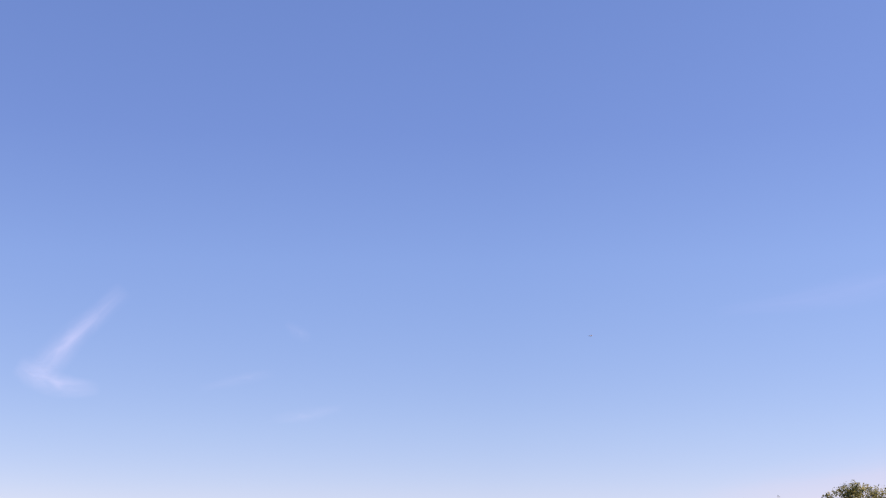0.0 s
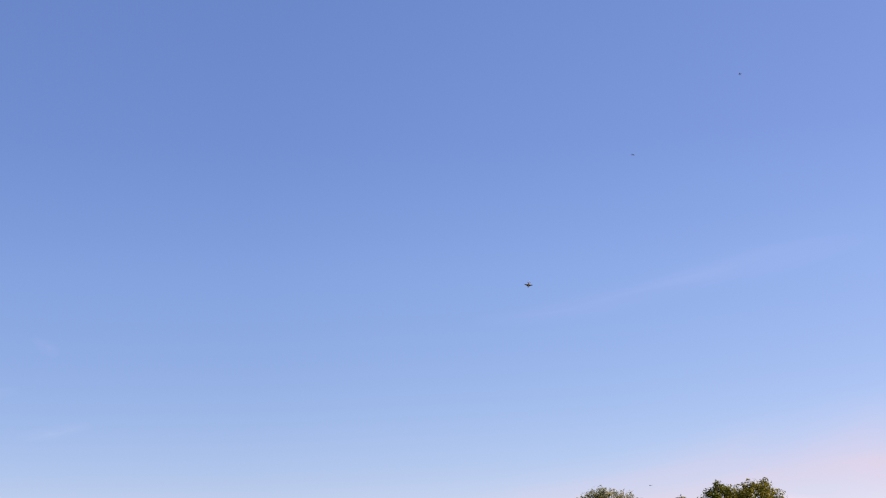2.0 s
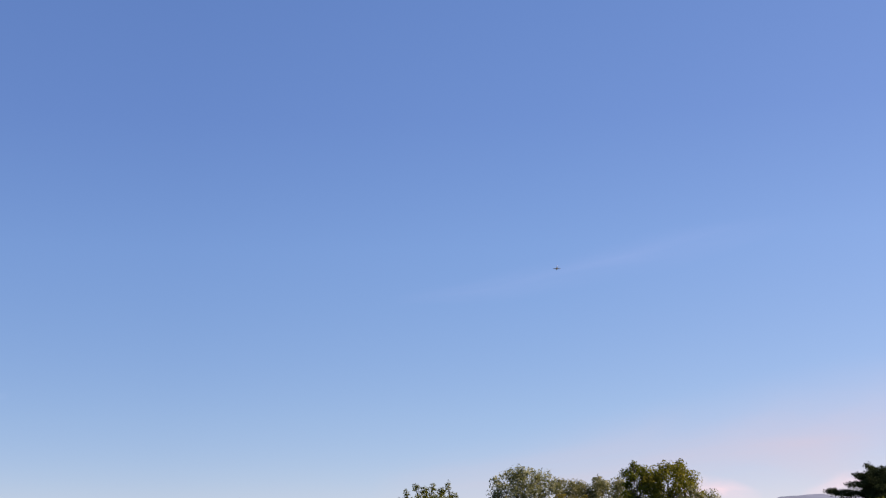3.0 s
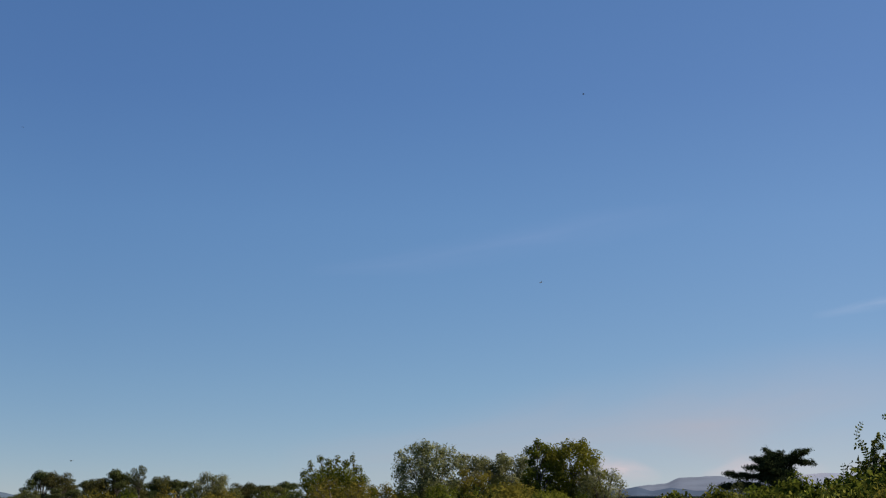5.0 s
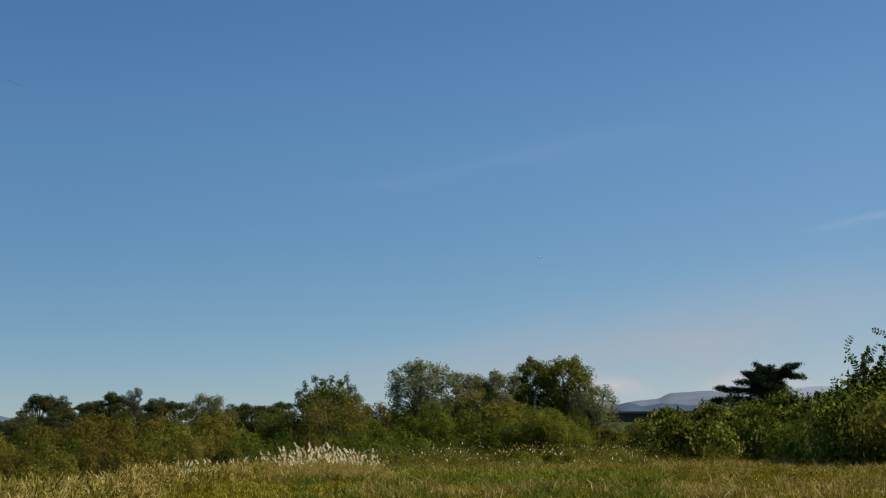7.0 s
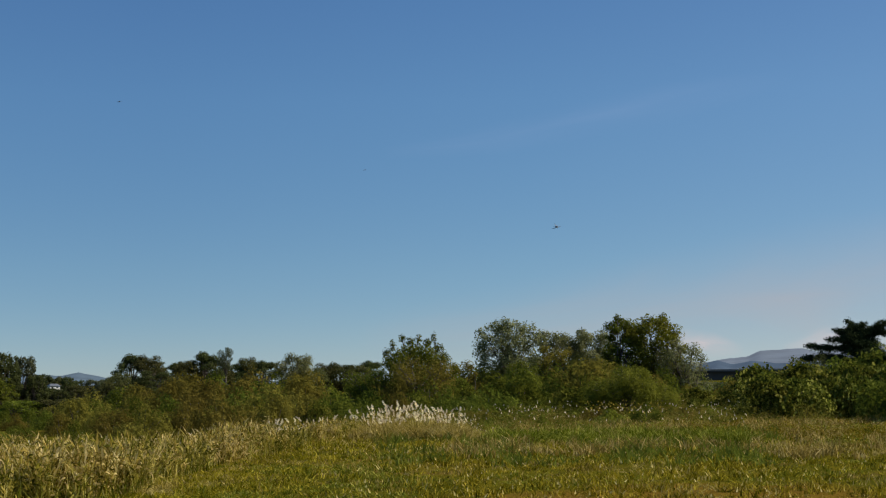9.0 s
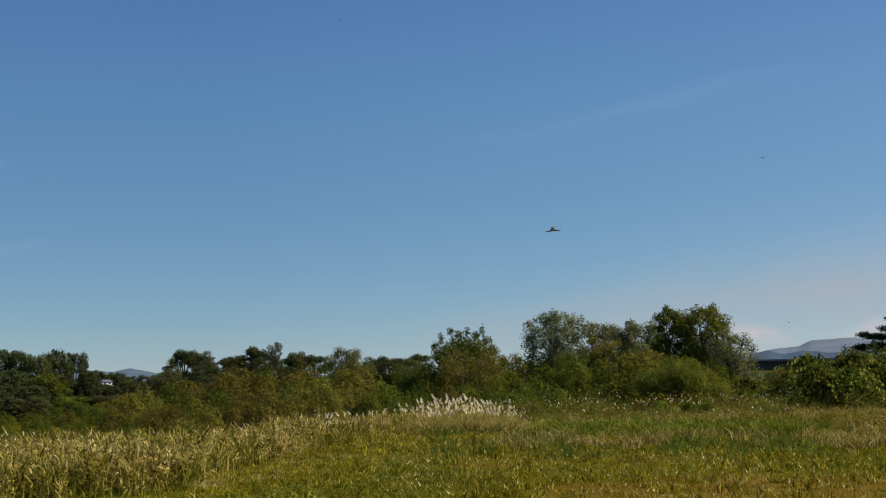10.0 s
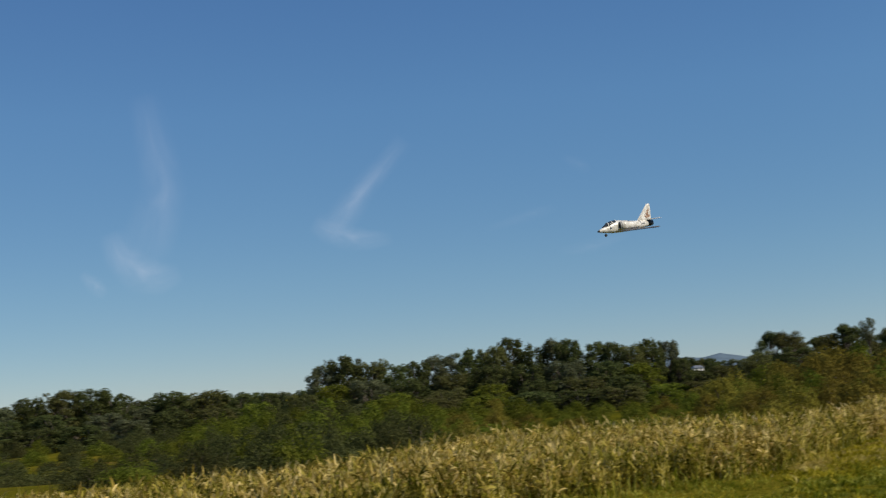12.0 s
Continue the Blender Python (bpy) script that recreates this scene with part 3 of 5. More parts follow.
# ---- woods, scrub and single trees ----
def build_woods():
    rng = np.random.default_rng(11)
    kinds = (M_FAR_GREEN, M_FAR_OLIVE, M_FAR_GREEN, M_FAR_PALE, M_FAR_GREEN)
    forms = [tree_meshes(rng, m, crown(rng, 3.6, 0.8, 10, 64, 0.25, 0.85), 6400, 0.42, 0.22, shell=0.35, sides=5, twigs=0, ruffle=0.4) for m in kinds]
    fresh = [tree_meshes(rng, m, crown(rng, 3.6, 0.8, 10, 64, 0.26, 0.85), 6400, 0.40, 0.22, shell=0.35, sides=5, twigs=0, ruffle=0.4) for m in (M_GREEN_LEAF, M_FAR_OLIVE)]
    domes = []
    for k in range(4):
        bl = []
        for i in range(40):
            u, a_ = rng.uniform(0, 1), 2.4 * i
            q = math.sqrt(u)
            top = 9.5 * (1 - 0.45 * u ** 1.7)
            bl.append((3.1 * q * math.cos(a_), 3.1 * q * math.sin(a_), top * rng.uniform(0.84, 0.96) if i % 4 else top * rng.uniform(0.2, 0.6), 0.95, 0.95, 0.6))
        domes.append(tree_meshes(rng, (M_FAR_GREEN, M_FAR_OLIVE)[k % 2], bl, 8000, 0.27, 0.22, shell=0.3, sides=5, twigs=0, ruffle=0.4))
    label = "dark green broadleaf tree in a distant wood"
    # bearing, height of the top in degrees, distance, half-width
    far = ((16.2, 1.02, 430, 4.2), (15.5, 1.02, 425, 4.2), (14.7, 0.84, 440, 5), (14.0, 0.84, 430, 4), (13.3, 1.1, 430, 4.5), (12.9, 0.95, 435, 4.5), (12.0, 0.7, 440, 3.5), (11.6, 0.97, 440, 3.2), (10.9, 0.72, 440, 5),
           (8.3, 0.66, 450, 4.5), (7.7, 0.68, 450, 5), (7.0, 0.6, 450, 4), (6.5, 0.68, 455, 4.5), (16.6, 0.3, 410, 4), (15.2, 0.45, 410, 5), (9.0, 0.5, 440, 5), (17.0, -0.1, 400, 4),
           (24.4, 1.2, 330, 4.6), (25.0, 1.28, 335, 4.6), (23.4, 1.02, 330, 4.4), (22.6, 0.98, 330, 4.2), (21.8, 0.8, 325, 4.0), (21.1, 1.0, 330, 4.2), (20.4, 0.88, 335, 3.6), (26.7, 1.42, 340, 5.0),
           (25.8, 0.98, 335, 4.2), (27.6, 1.15, 335, 4.6), (28.6, 1.1, 335, 4.8), (29.7, 0.98, 335, 5.0), (30.8, 0.8, 335, 4.8), (31.8, 0.72, 330, 4.6), (32.6, 0.95, 330, 4.8), (33.7, 1.18, 330, 5.6),
           (34.7, 0.9, 330, 4.6), (19.9, 0.15, 330, 3.2), (19.7, 0.22, 440, 3.6), (19.1, 0.12, 440, 3.0), (18.7, 0.12, 430, 2.6), (19.2, -0.32, 400, 3.6), (19.45, -0.3, 380, 2.4), (19.0, -0.4, 380, 3.0), (18.3, -0.2, 400, 4.0), (35.4, 0.0, 400, 5), (36.6, -0.02, 400, 5), (37.8, 0.02, 400, 5), (39.0, 0.05, 400, 5), (40.2, 0.1, 400, 5), (41.6, 0.05, 400, 5), (42.6, 0.05, 400, 5), (43.8, 0.2, 400, 5), (45, 0.2, 400, 5), (46.4, 0.15, 400, 5), (47.8, 0.1, 400, 5), (49.2, 0.1, 400, 5), (36.8, -0.05, 320, 3.6), (38.2, 0.05, 320, 4.4), (39.4, 0.22, 320, 5.2), (41.0, 0.27, 320, 5.4), (42.0, -0.25, 320, 4.2),
           (43.0, 0.35, 320, 4.4), (44.0, 0.58, 320, 4.8), (45.2, 0.6, 320, 5.0), (46.4, 0.4, 320, 4.6), (47.6, 0.15, 320, 4.8), (49, 0.3, 320, 5), (51, 0.4, 320, 5.4),
           (21.5, 0.1, 290, 4.6), (23.0, 0.25, 290, 4.8), (24.6, 0.4, 290, 5), (26.2, 0.35, 290, 5), (27.8, 0.4, 290, 5), (29.4, 0.2, 290, 5), (31.0, 0.1, 290, 5), (32.8, 0.2, 290, 5), (34.4, 0.1, 290, 4.6),
           (22.2, -0.35, 255, 4.2), (24.0, -0.3, 255, 4.4), (25.8, -0.3, 255, 4.4), (27.6, -0.35, 255, 4.2), (29.6, -0.4, 255, 4.4), (31.8, -0.4, 255, 4.2), (19.0, -0.75, 215, 4), (20.6, -0.8, 215, 4), (22.4, -0.75, 210, 4), (24.2, -0.8, 210, 4.4), (26.0, -0.75, 210, 4.2), (28.0, -0.75, 210, 4.4), (30.0, -0.7, 210, 4.4), (32.0, -0.6, 215, 4.4), (35.6, -0.2, 260, 4), (37.4, -0.4, 260, 4.2), (39.2, -0.5, 255, 4.6), (41.0, -0.5, 255, 4.6), (42.6, -0.7, 250, 4.4), (44.4, -0.8, 230, 4.4), (46.4, -0.8, 230, 4.4), (48.4, -0.8, 230, 4.6), (16.9, 0.0, 480, 4), (17.6, 0.02, 500, 4.4), (18.4, 0.0, 500, 4.4), (19.2, 0.05, 500, 4.4), (20.0, 0.1, 500, 4.4), (-6.4, -0.3, 240, 3.4), (-7.3, -0.38, 240, 3.4), (-8.2, -0.34, 240, 3.4), (-9.2, -0.3, 240, 3.4), (-10.3, -0.3, 240, 3.6), (-7.8, -0.42, 200, 3), (-6.8, -0.45, 200, 3), (35.5, -0.4, 340, 4.4), (37, -0.35, 340, 4.4), (40.4, -0.1, 345, 5), (42.2, -0.2, 345, 5), (43.5, -0.4, 280, 4.6), (45.6, -0.3, 280, 5), (47.6, -0.4, 280, 5), (49.6, -0.4, 280, 5))
    for k, (az, el, d, w) in enumerate(far):
        x, y = around(az, d)
        z = ground_z(x, y)
        h = top_at(el, d) - z
        plant("tree", domes[k % 4] if 6 < az < 17 else (fresh[k % 2] if 205 < d < 295 and rng.uniform() < 0.45 else forms[k % 5]), ("crown", "trunk"), x, y, z, w / 3.6 * (1.45 if 6 < az < 17 else 1.0), h / 9.25, rng.uniform(0, 6.28), label, "tree", "trees of the distant wood")
    # one slender tree with an oval crown stands over the wood
    bl = crown(rng, 2.6, 8.2, 12.6, 12, 0.34, 0.9)
    x, y = around(12.42, 420)
    z = ground_z(x, y)
    plant("tall_tree", tree_meshes(rng, M_FAR_PALE, bl, 2200, 0.3, 0.2, fork=0.62, shell=0.6), ("crown", "trunk"), x, y, z, 1.0, (top_at(1.38, 420) - z) / 12.6, 0.4, "slender tree with a thin oval crown over the wood", "tree")
    # two conifers at the gap in the wood
    for az, el in ((36.35, 0.12), (37.2, 0.2)):
        bl = [(0, 0, 2 + 0.62 * i, 2.1 - 0.15 * i, 2.1 - 0.15 * i, 0.5) for i in range(13)]
        x, y = around(az, 315)
        z = ground_z(x, y)
        plant("conifer", tree_meshes(rng, M_PINE_LEAF, bl, 2600, 0.4, 0.18, fork=0.8), ("crown", "trunk"), x, y, z, 0.8, (top_at(el, 315) - z) / 10.2, az, "dark pointed conifer in a gap of the wood", "conifer")


SCRUB = ((52, -0.9), (48, -1.1), (45, -1.2), (42.5, -0.95), (40, -0.65), (38, -0.5), (36, -0.1), (34.3, -0.35), (32, -0.35), (30, -0.55), (28, -0.8), (25, -0.95), (22, -1.05), (20, -0.95), (18, -0.35), (16.5, -0.12), (14, 0.26), (12, 0.4), (10, 0.36), (8, 0.15), (6, 0.2), (4, 0.5), (2.5, 0.55), (1.5, 0.9), (0, 1.0), (-2, 1.1), (-5, 1.0), (-6.2, 0.6), (-7, -0.2), (-9, -0.1), (-12, 0.2), (-20, 0.3))


def scrub_top(az):
    pts = sorted(SCRUB)
    return float(np.interp(az, [q[0] for q in pts], [q[1] for q in pts]))


def build_scrub():
    rng = np.random.default_rng(21)
    olive = [shrub_meshes(rng, M_BROWN_LEAF, count=3700, size=0.074) for _ in range(4)]
    green = [shrub_meshes(rng, M_GREEN_LEAF, count=3400, size=0.077) for _ in range(4)]
    dark = [shrub_meshes(rng, M_DARK_LEAF, count=3500, size=0.074) for _ in range(3)]
    for row, (d0, fall) in enumerate(((128, 0.0), (116, 0.25), (104, 0.52), (93, 0.85), (66, 0.9), (50, 1.25))):
        az = 52.0
        while az > -8:
            az -= rng.uniform(0.95, 1.5) * 120 / d0 * (0.45 if d0 < 80 else 1.0)
            d = d0 + rng.uniform(-5, 5)
            x, y = around(az, d)
            z = ground_z(x, y)
            h = top_at(scrub_top(az) - fall - rng.uniform(-0.05, 0.22), d) - z
            if h < 0.5 or (d0 < 80 and az < (26 if d0 > 60 else 32)):
                continue
            if 8.5 < az < 19 and rng.uniform() < 0.66:
                me, label = olive[rng.integers(4)], "olive-brown autumn scrub bush"
            elif az > 30 and rng.uniform() < (0.5 if d0 > 80 else 0.8):
                me, label = dark[rng.integers(3)], "dark green scrub bush"
            elif az < 30 and rng.uniform() < 0.2:
                me, label = olive[rng.integers(4)], "olive-brown autumn scrub bush"
            else:
                me, label = green[rng.integers(4)], "green leafy scrub bush"
            plant("bush", me, ("foliage", "woody_base"), x, y, z, max(1.3, h * rng.uniform(0.7, 1.0)), h * 1.12, rng.uniform(0, 6.28), label, "bush", "scrub behind the reeds")


def build_low_bushes():
    """Low bushes and rank growth between the lawn and the scrub."""
    rng = np.random.default_rng(23)
    forms = [(shrub_meshes(rng, m, count=1900, size=0.11, clumps=9, lumps=(0.16, 0.32), skirt=4, shell=0.6), label) for m, label in ((M_GREEN_LEAF, "low green bush in tall weeds"), (M_LIME_LEAF, "low yellow-green bush in tall weeds"), (M_BROWN_LEAF, "low brownish bush in tall weeds"))]
    for _ in range(46):
        az, d = rng.uniform(-9, 6.5), rng.uniform(73, 90)
        x, y = around(az, d)
        h = rng.uniform(0.5, 1.35)
        me, label = forms[rng.integers(3)]
        plant("low_bush", me, ("foliage", "woody_base"), x, y, ground_z(x, y), h * rng.uniform(0.6, 1.0), h, rng.uniform(0, 6.28), label, "bush", "low bushes before the scrub")


def one_tree(rng, name, material, az, d, el, w, base, n, lump, count, size, label, trunk_r=0.16, stems=1, shell=0.5, hang=0.0, fork=0.35, flat=1.0, extra=(), slim=0.55):
    x, y = around(az, d)
    z = ground_z(x, y)
    h = top_at(el, d) - z
    bl = crown(rng, w, base, h, n, lump, flat) + list(extra)
    return plant(name, tree_meshes(rng, material, bl, count, size, trunk_r, stems, slim, hang, shell, fork), ("crown", "trunk"), x, y, z, 1, 1, 0, label, "tree")


def build_trees():
    rng = np.random.default_rng(31)
    # the spreading small tree with a ragged top
    ragged = [(-2.4, 0, 5.6, 0.4, 0.5, 0.5), (-1.9, 0, 6.3, 0.3, 0.4, 0.5), (-1.1, 0, 6.9, 0.3, 0.4, 0.35), (-0.4, 0, 6.6, 0.45, 0.4, 0.4), (0.3, 0, 6.8, 0.3, 0.4, 0.4), (1.0, 0, 6.5, 0.35, 0.4, 0.4), (1.5, 0, 6.9, 0.22, 0.3, 0.5), (1.9, 0, 6.1, 0.4, 0.4, 0.4), (2.4, 0, 5.2, 0.35, 0.4, 0.5), (3.1, 0, 4.3, 0.4, 0.5, 0.6)]
    one_tree(rng, "small_tree", M_GREEN_LEAF, 4.6, 112, 1.5, 2.9, 1.0, 34, 0.32, 18000, 0.19, "small broadleaf tree with a ragged dark green top", stems=3, shell=0.2, fork=0.3, extra=ragged)
    one_tree(rng, "small_tree", M_BROWN_LEAF, 4.3, 106, 0.95, 3.2, 0.3, 28, 0.34, 9000, 0.17, "low brownish bushy tree", stems=3, shell=0.2)
    one_tree(rng, "small_tree", M_GREEN_LEAF, 6.6, 112, 0.45, 2.6, 0.2, 24, 0.36, 6500, 0.17, "low green bushy tree over reeds", stems=3, shell=0.2)
    # the open grey-green trees
    grey = "open grey-green tree with visible slim stems"
    one_tree(rng, "open_tree", M_GREY_LEAF, 0.7, 120, 2.48, 3.2, 2.0, 60, 0.25, 13500, 0.21, grey, 0.1, stems=4, shell=0.15, fork=0.45)
    one_tree(rng, "open_tree", M_GREY_LEAF, -1.2, 124, 1.95, 2.5, 1.4, 42, 0.27, 10500, 0.21, grey, 0.1, stems=3, shell=0.15, fork=0.45)
    one_tree(rng, "open_tree", M_GREY_LEAF, -2.75, 124, 2.0, 2.5, 1.2, 44, 0.27, 11000, 0.21, grey, 0.1, stems=3, shell=0.2, fork=0.4)
    brown = "slim tree with thin brownish leaves"
    one_tree(rng, "small_tree", M_BROWN_LEAF, -1.4, 118, 1.35, 2.0, 0.5, 26, 0.34, 6500, 0.16, brown, 0.1, stems=2, shell=0.2)
    one_tree(rng, "small_tree", M_BROWN_LEAF, 2.6, 118, 0.75, 1.8, 0.3, 24, 0.34, 5500, 0.16, brown, 0.1, stems=2, shell=0.2)
    one_tree(rng, "small_tree", M_GREEN_LEAF, 0.2, 112, 0.7, 2.0, 0.2, 24, 0.34, 6000, 0.16, "low green bush under open trees", 0.1, stems=2, shell=0.2)
    one_tree(rng, "small_tree", M_BROWN_LEAF, -2.9, 113, 0.8, 2.0, 0.2, 24, 0.34, 6000, 0.16, brown, 0.1, stems=2, shell=0.2)
    # the greener trees
    one_tree(rng, "green_tree", M_GREEN_LEAF, -3.95, 118, 2.55, 1.8, 1.6, 34, 0.3, 7500, 0.2, "dark green tree with a pointed top", stems=2, shell=0.2)
    one_tree(rng, "green_tree", M_LIME_LEAF, -5.3, 118, 2.55, 2.9, 1.2, 56, 0.29, 17000, 0.22, "broad yellow-green broadleaf tree", stems=2, shell=0.2)
    one_tree(rng, "green_tree", M_GREY_LEAF, -6.4, 116, 1.5, 2.3, 0.3, 34, 0.36, 9500, 0.16, "grey-green tree at the end of the row", stems=2, shell=0.2)
    # pale willow over the scrub
    one_tree(rng, "willow", M_GREY_LEAF, 9.55, 150, 1.12, 2.3, 1.8, 26, 0.34, 10000, 0.26, "pale grey-green willow with drooping twigs", stems=2, shell=0.2, hang=0.9, slim=0.35, extra=((0, 0, 5.3, 1.3, 1.3, 1.1), (0.5, 0, 4.3, 1.5, 1.4, 1.1), (-0.6, 0, 4.2, 1.4, 1.4, 1.1)))
    # round willow bush before the green trees
    x, y = around(-4.2, 86)
    z = ground_z(x, y)
    h = top_at(0.55, 86) - z
    bl = []
    for k in range(34):
        u, a_ = rng.uniform(0, 1), rng.uniform(0, 6.28)
        q = math.sqrt(u)
        bl.append((2.5 * q * math.cos(a_), 1.9 * q * math.sin(a_), (h - 0.5) * math.sqrt(1 - 0.8 * u) * rng.uniform(0.55, 1.0), 0.8, 0.75, 0.55))
    plant("willow_bush", tree_meshes(rng, M_LIME_LEAF, bl, 19000, 0.19, 0.08, 5, 0.25, 0.3, 0.4, 0.25), ("foliage", "trunk"), x, y, z, 1.0, 1.0, 0, "rounded yellow-green willow bush", "bush")


PINE_LIMBS = (  # where each limb leaves the trunk, and its way in steps across and up, with the size of its tufts
    (5.6, ((0.0, 6.1), (-0.25, 6.6), (-0.6, 7.0)), 0.24), (5.8, ((0.2, 6.3), (0.6, 6.75)), 0.22),
    (5.2, ((0.6, 6.0), (1.3, 6.35), (2.0, 6.62), (2.55, 6.85)), 0.30), (5.0, ((0.8, 5.7), (1.6, 6.05), (2.3, 6.0), (2.85, 5.92)), 0.25),
    (4.8, ((-0.5, 5.6), (-1.1, 6.1), (-1.45, 6.2)), 0.28), (4.6, ((-0.6, 5.3), (-1.3, 5.55), (-1.9, 5.5)), 0.30),
    (5.0, ((-0.3, 5.7), (-0.5, 6.2)), 0.38), (5.0, ((0.3, 5.6), (0.5, 6.1)), 0.40), (4.6, ((0.5, 5.1), (1.1, 5.4), (1.35, 5.0)), 0.36),
    (4.2, ((-1.0, 4.8), (-2.2, 4.95), (-3.0, 5.0), (-3.5, 5.1)), 0.27), (4.0, ((-1.4, 4.3), (-2.6, 4.3), (-3.5, 4.1), (-4.0, 4.15)), 0.26),
    (3.8, ((0.8, 4.3), (1.5, 4.5), (2.0, 4.35)), 0.36), (4.2, ((-0.6, 4.8), (-1.2, 4.9)), 0.42), (4.4, ((0.0, 4.9), (0.2, 5.4)), 0.48),
    (3.6, ((0.5, 4.2), (0.9, 4.6)), 0.48), (3.4, ((-0.7, 3.9), (-1.6, 4.0), (-2.4, 3.9)), 0.42), (3.0, ((0.7, 3.5), (1.6, 3.7)), 0.46), (2.6, ((-0.5, 3.1), (-1.4, 3.1)), 0.5), (2.6, ((0.4, 3.0), (1.2, 2.9)), 0.5))


def build_pine():
    rng = np.random.default_rng(41)
    x, y = around(-13.3, 112)
    z = ground_z(x, y)
    s = (top_at(2.3, 112) - z) / 7.35
    blobs, bm = [], bmesh.new()
    tube(bm, [(0.3, 0, -0.2), (0.15, 0.05, 2.2), (-0.05, 0, 4.2), (-0.1, 0, 5.6), (-0.2, 0, 6.4)], [0.24, 0.19, 0.13, 0.08, 0.03], 8)
    for z0, way, size in PINE_LIMBS:
        deep = rng.uniform(-0.8, 0.8)
        pts = [Vector((0, 0, z0))] + [Vector((cx, deep * (i + 1) / len(way), cz)) for i, (cx, cz) in enumerate(way)]
        tube(bm, pts, np.linspace(0.07, 0.015, len(pts)).tolist(), 5)
        length = sum((q - p).length for p, q in zip(pts, pts[1:]))
        for u in np.linspace(0.3, 1.0, max(4, int(length / (size * 0.55)))):
            k = min(int(u * (len(pts) - 1)), len(pts) - 2)
            c_ = pts[k].lerp(pts[k + 1], u * (len(pts) - 1) - k)
            for _ in range(2):
                r_ = size * rng.uniform(0.8, 1.5) * (0.75 + 0.35 * math.sin(3.0 * u))
                blobs.append((c_.x + rng.normal(0, size * 0.4), c_.y + rng.normal(0, size * 0.9), c_.z + rng.normal(0.06, size * 0.28), r_, r_, r_ * 0.62))
    for _ in range(120):
        up_ = rng.uniform(3.2, 6.6)
        wide = min(1.75, 0.35 + 1.3 * (6.8 - up_) / 2.4)
        blobs.append((wide * rng.uniform(-1, 1), wide * rng.uniform(-0.6, 0.6), up_, 0.46, 0.46, 0.34))
    leaves = leaf_mesh("crown", leaf_cloud(rng, blobs, 44000, 0.19, 0.28, -0.5, 0.2, 0.8), M_PINE_LEAF)
    plant("pine", (leaves, mesh_of("trunk", bm, M_BARK, True)), ("crown", "trunk"), x, y, z, s, s, radians(-13), "dark pine with layered ragged branches", "pine tree")


def vine_meshes(rng, strands=38, each=22):
    """A bush under climbers: leaf-laden strands that arch over it and hang down its flanks."""
    foliage, stems = shrub_meshes(rng, M_VINE_LEAF, count=3600, size=0.07, clumps=15, lumps=(0.14, 0.34), skirt=3, shell=0.7)
    quads = []
    for _ in range(strands):
        a_, r0, drift = rng.uniform(0, 6.28), rng.uniform(0, 0.7), rng.normal(0, 0.5)
        reach, lift_ = rng.uniform(0.25, 0.7), rng.uniform(0.0, 0.12)
        for u in np.linspace(0, 1, each):
            r_ = r0 + reach * u
            ang = a_ + drift * u
            hump = 0.16 * noise.noise((r_ * 3 * math.cos(ang), r_ * 3 * math.sin(ang), strands + a_ * 0.01))
            c_ = Vector((r_ * math.cos(ang), r_ * math.sin(ang), max(0.05, 0.8 - 0.5 * r_ ** 1.8 + hump + lift_ * math.sin(3.1 * u) - 0.25 * max(0, r_ - 0.8))))
            c_ += Vector(rng.normal(0, 0.028, 3))
            n_ = Vector((math.cos(ang) * r_, math.sin(ang) * r_, 0.8)) + Vector(rng.normal(0, 0.45, 3))
            t = n_.cross(Vector(rng.normal(0, 1, 3))).normalized() * rng.uniform(0.028, 0.055)
            b_ = n_.cross(t).normalized() * t.length * 0.8
            quads.append([tuple(c_ - t), tuple(c_ + b_ - t * 0.2), tuple(c_ + t * 1.1), tuple(c_ - b_ - t * 0.2)])
    return foliage, stems, leaf_mesh("vines", np.array(quads), M_VINE_LEAF)


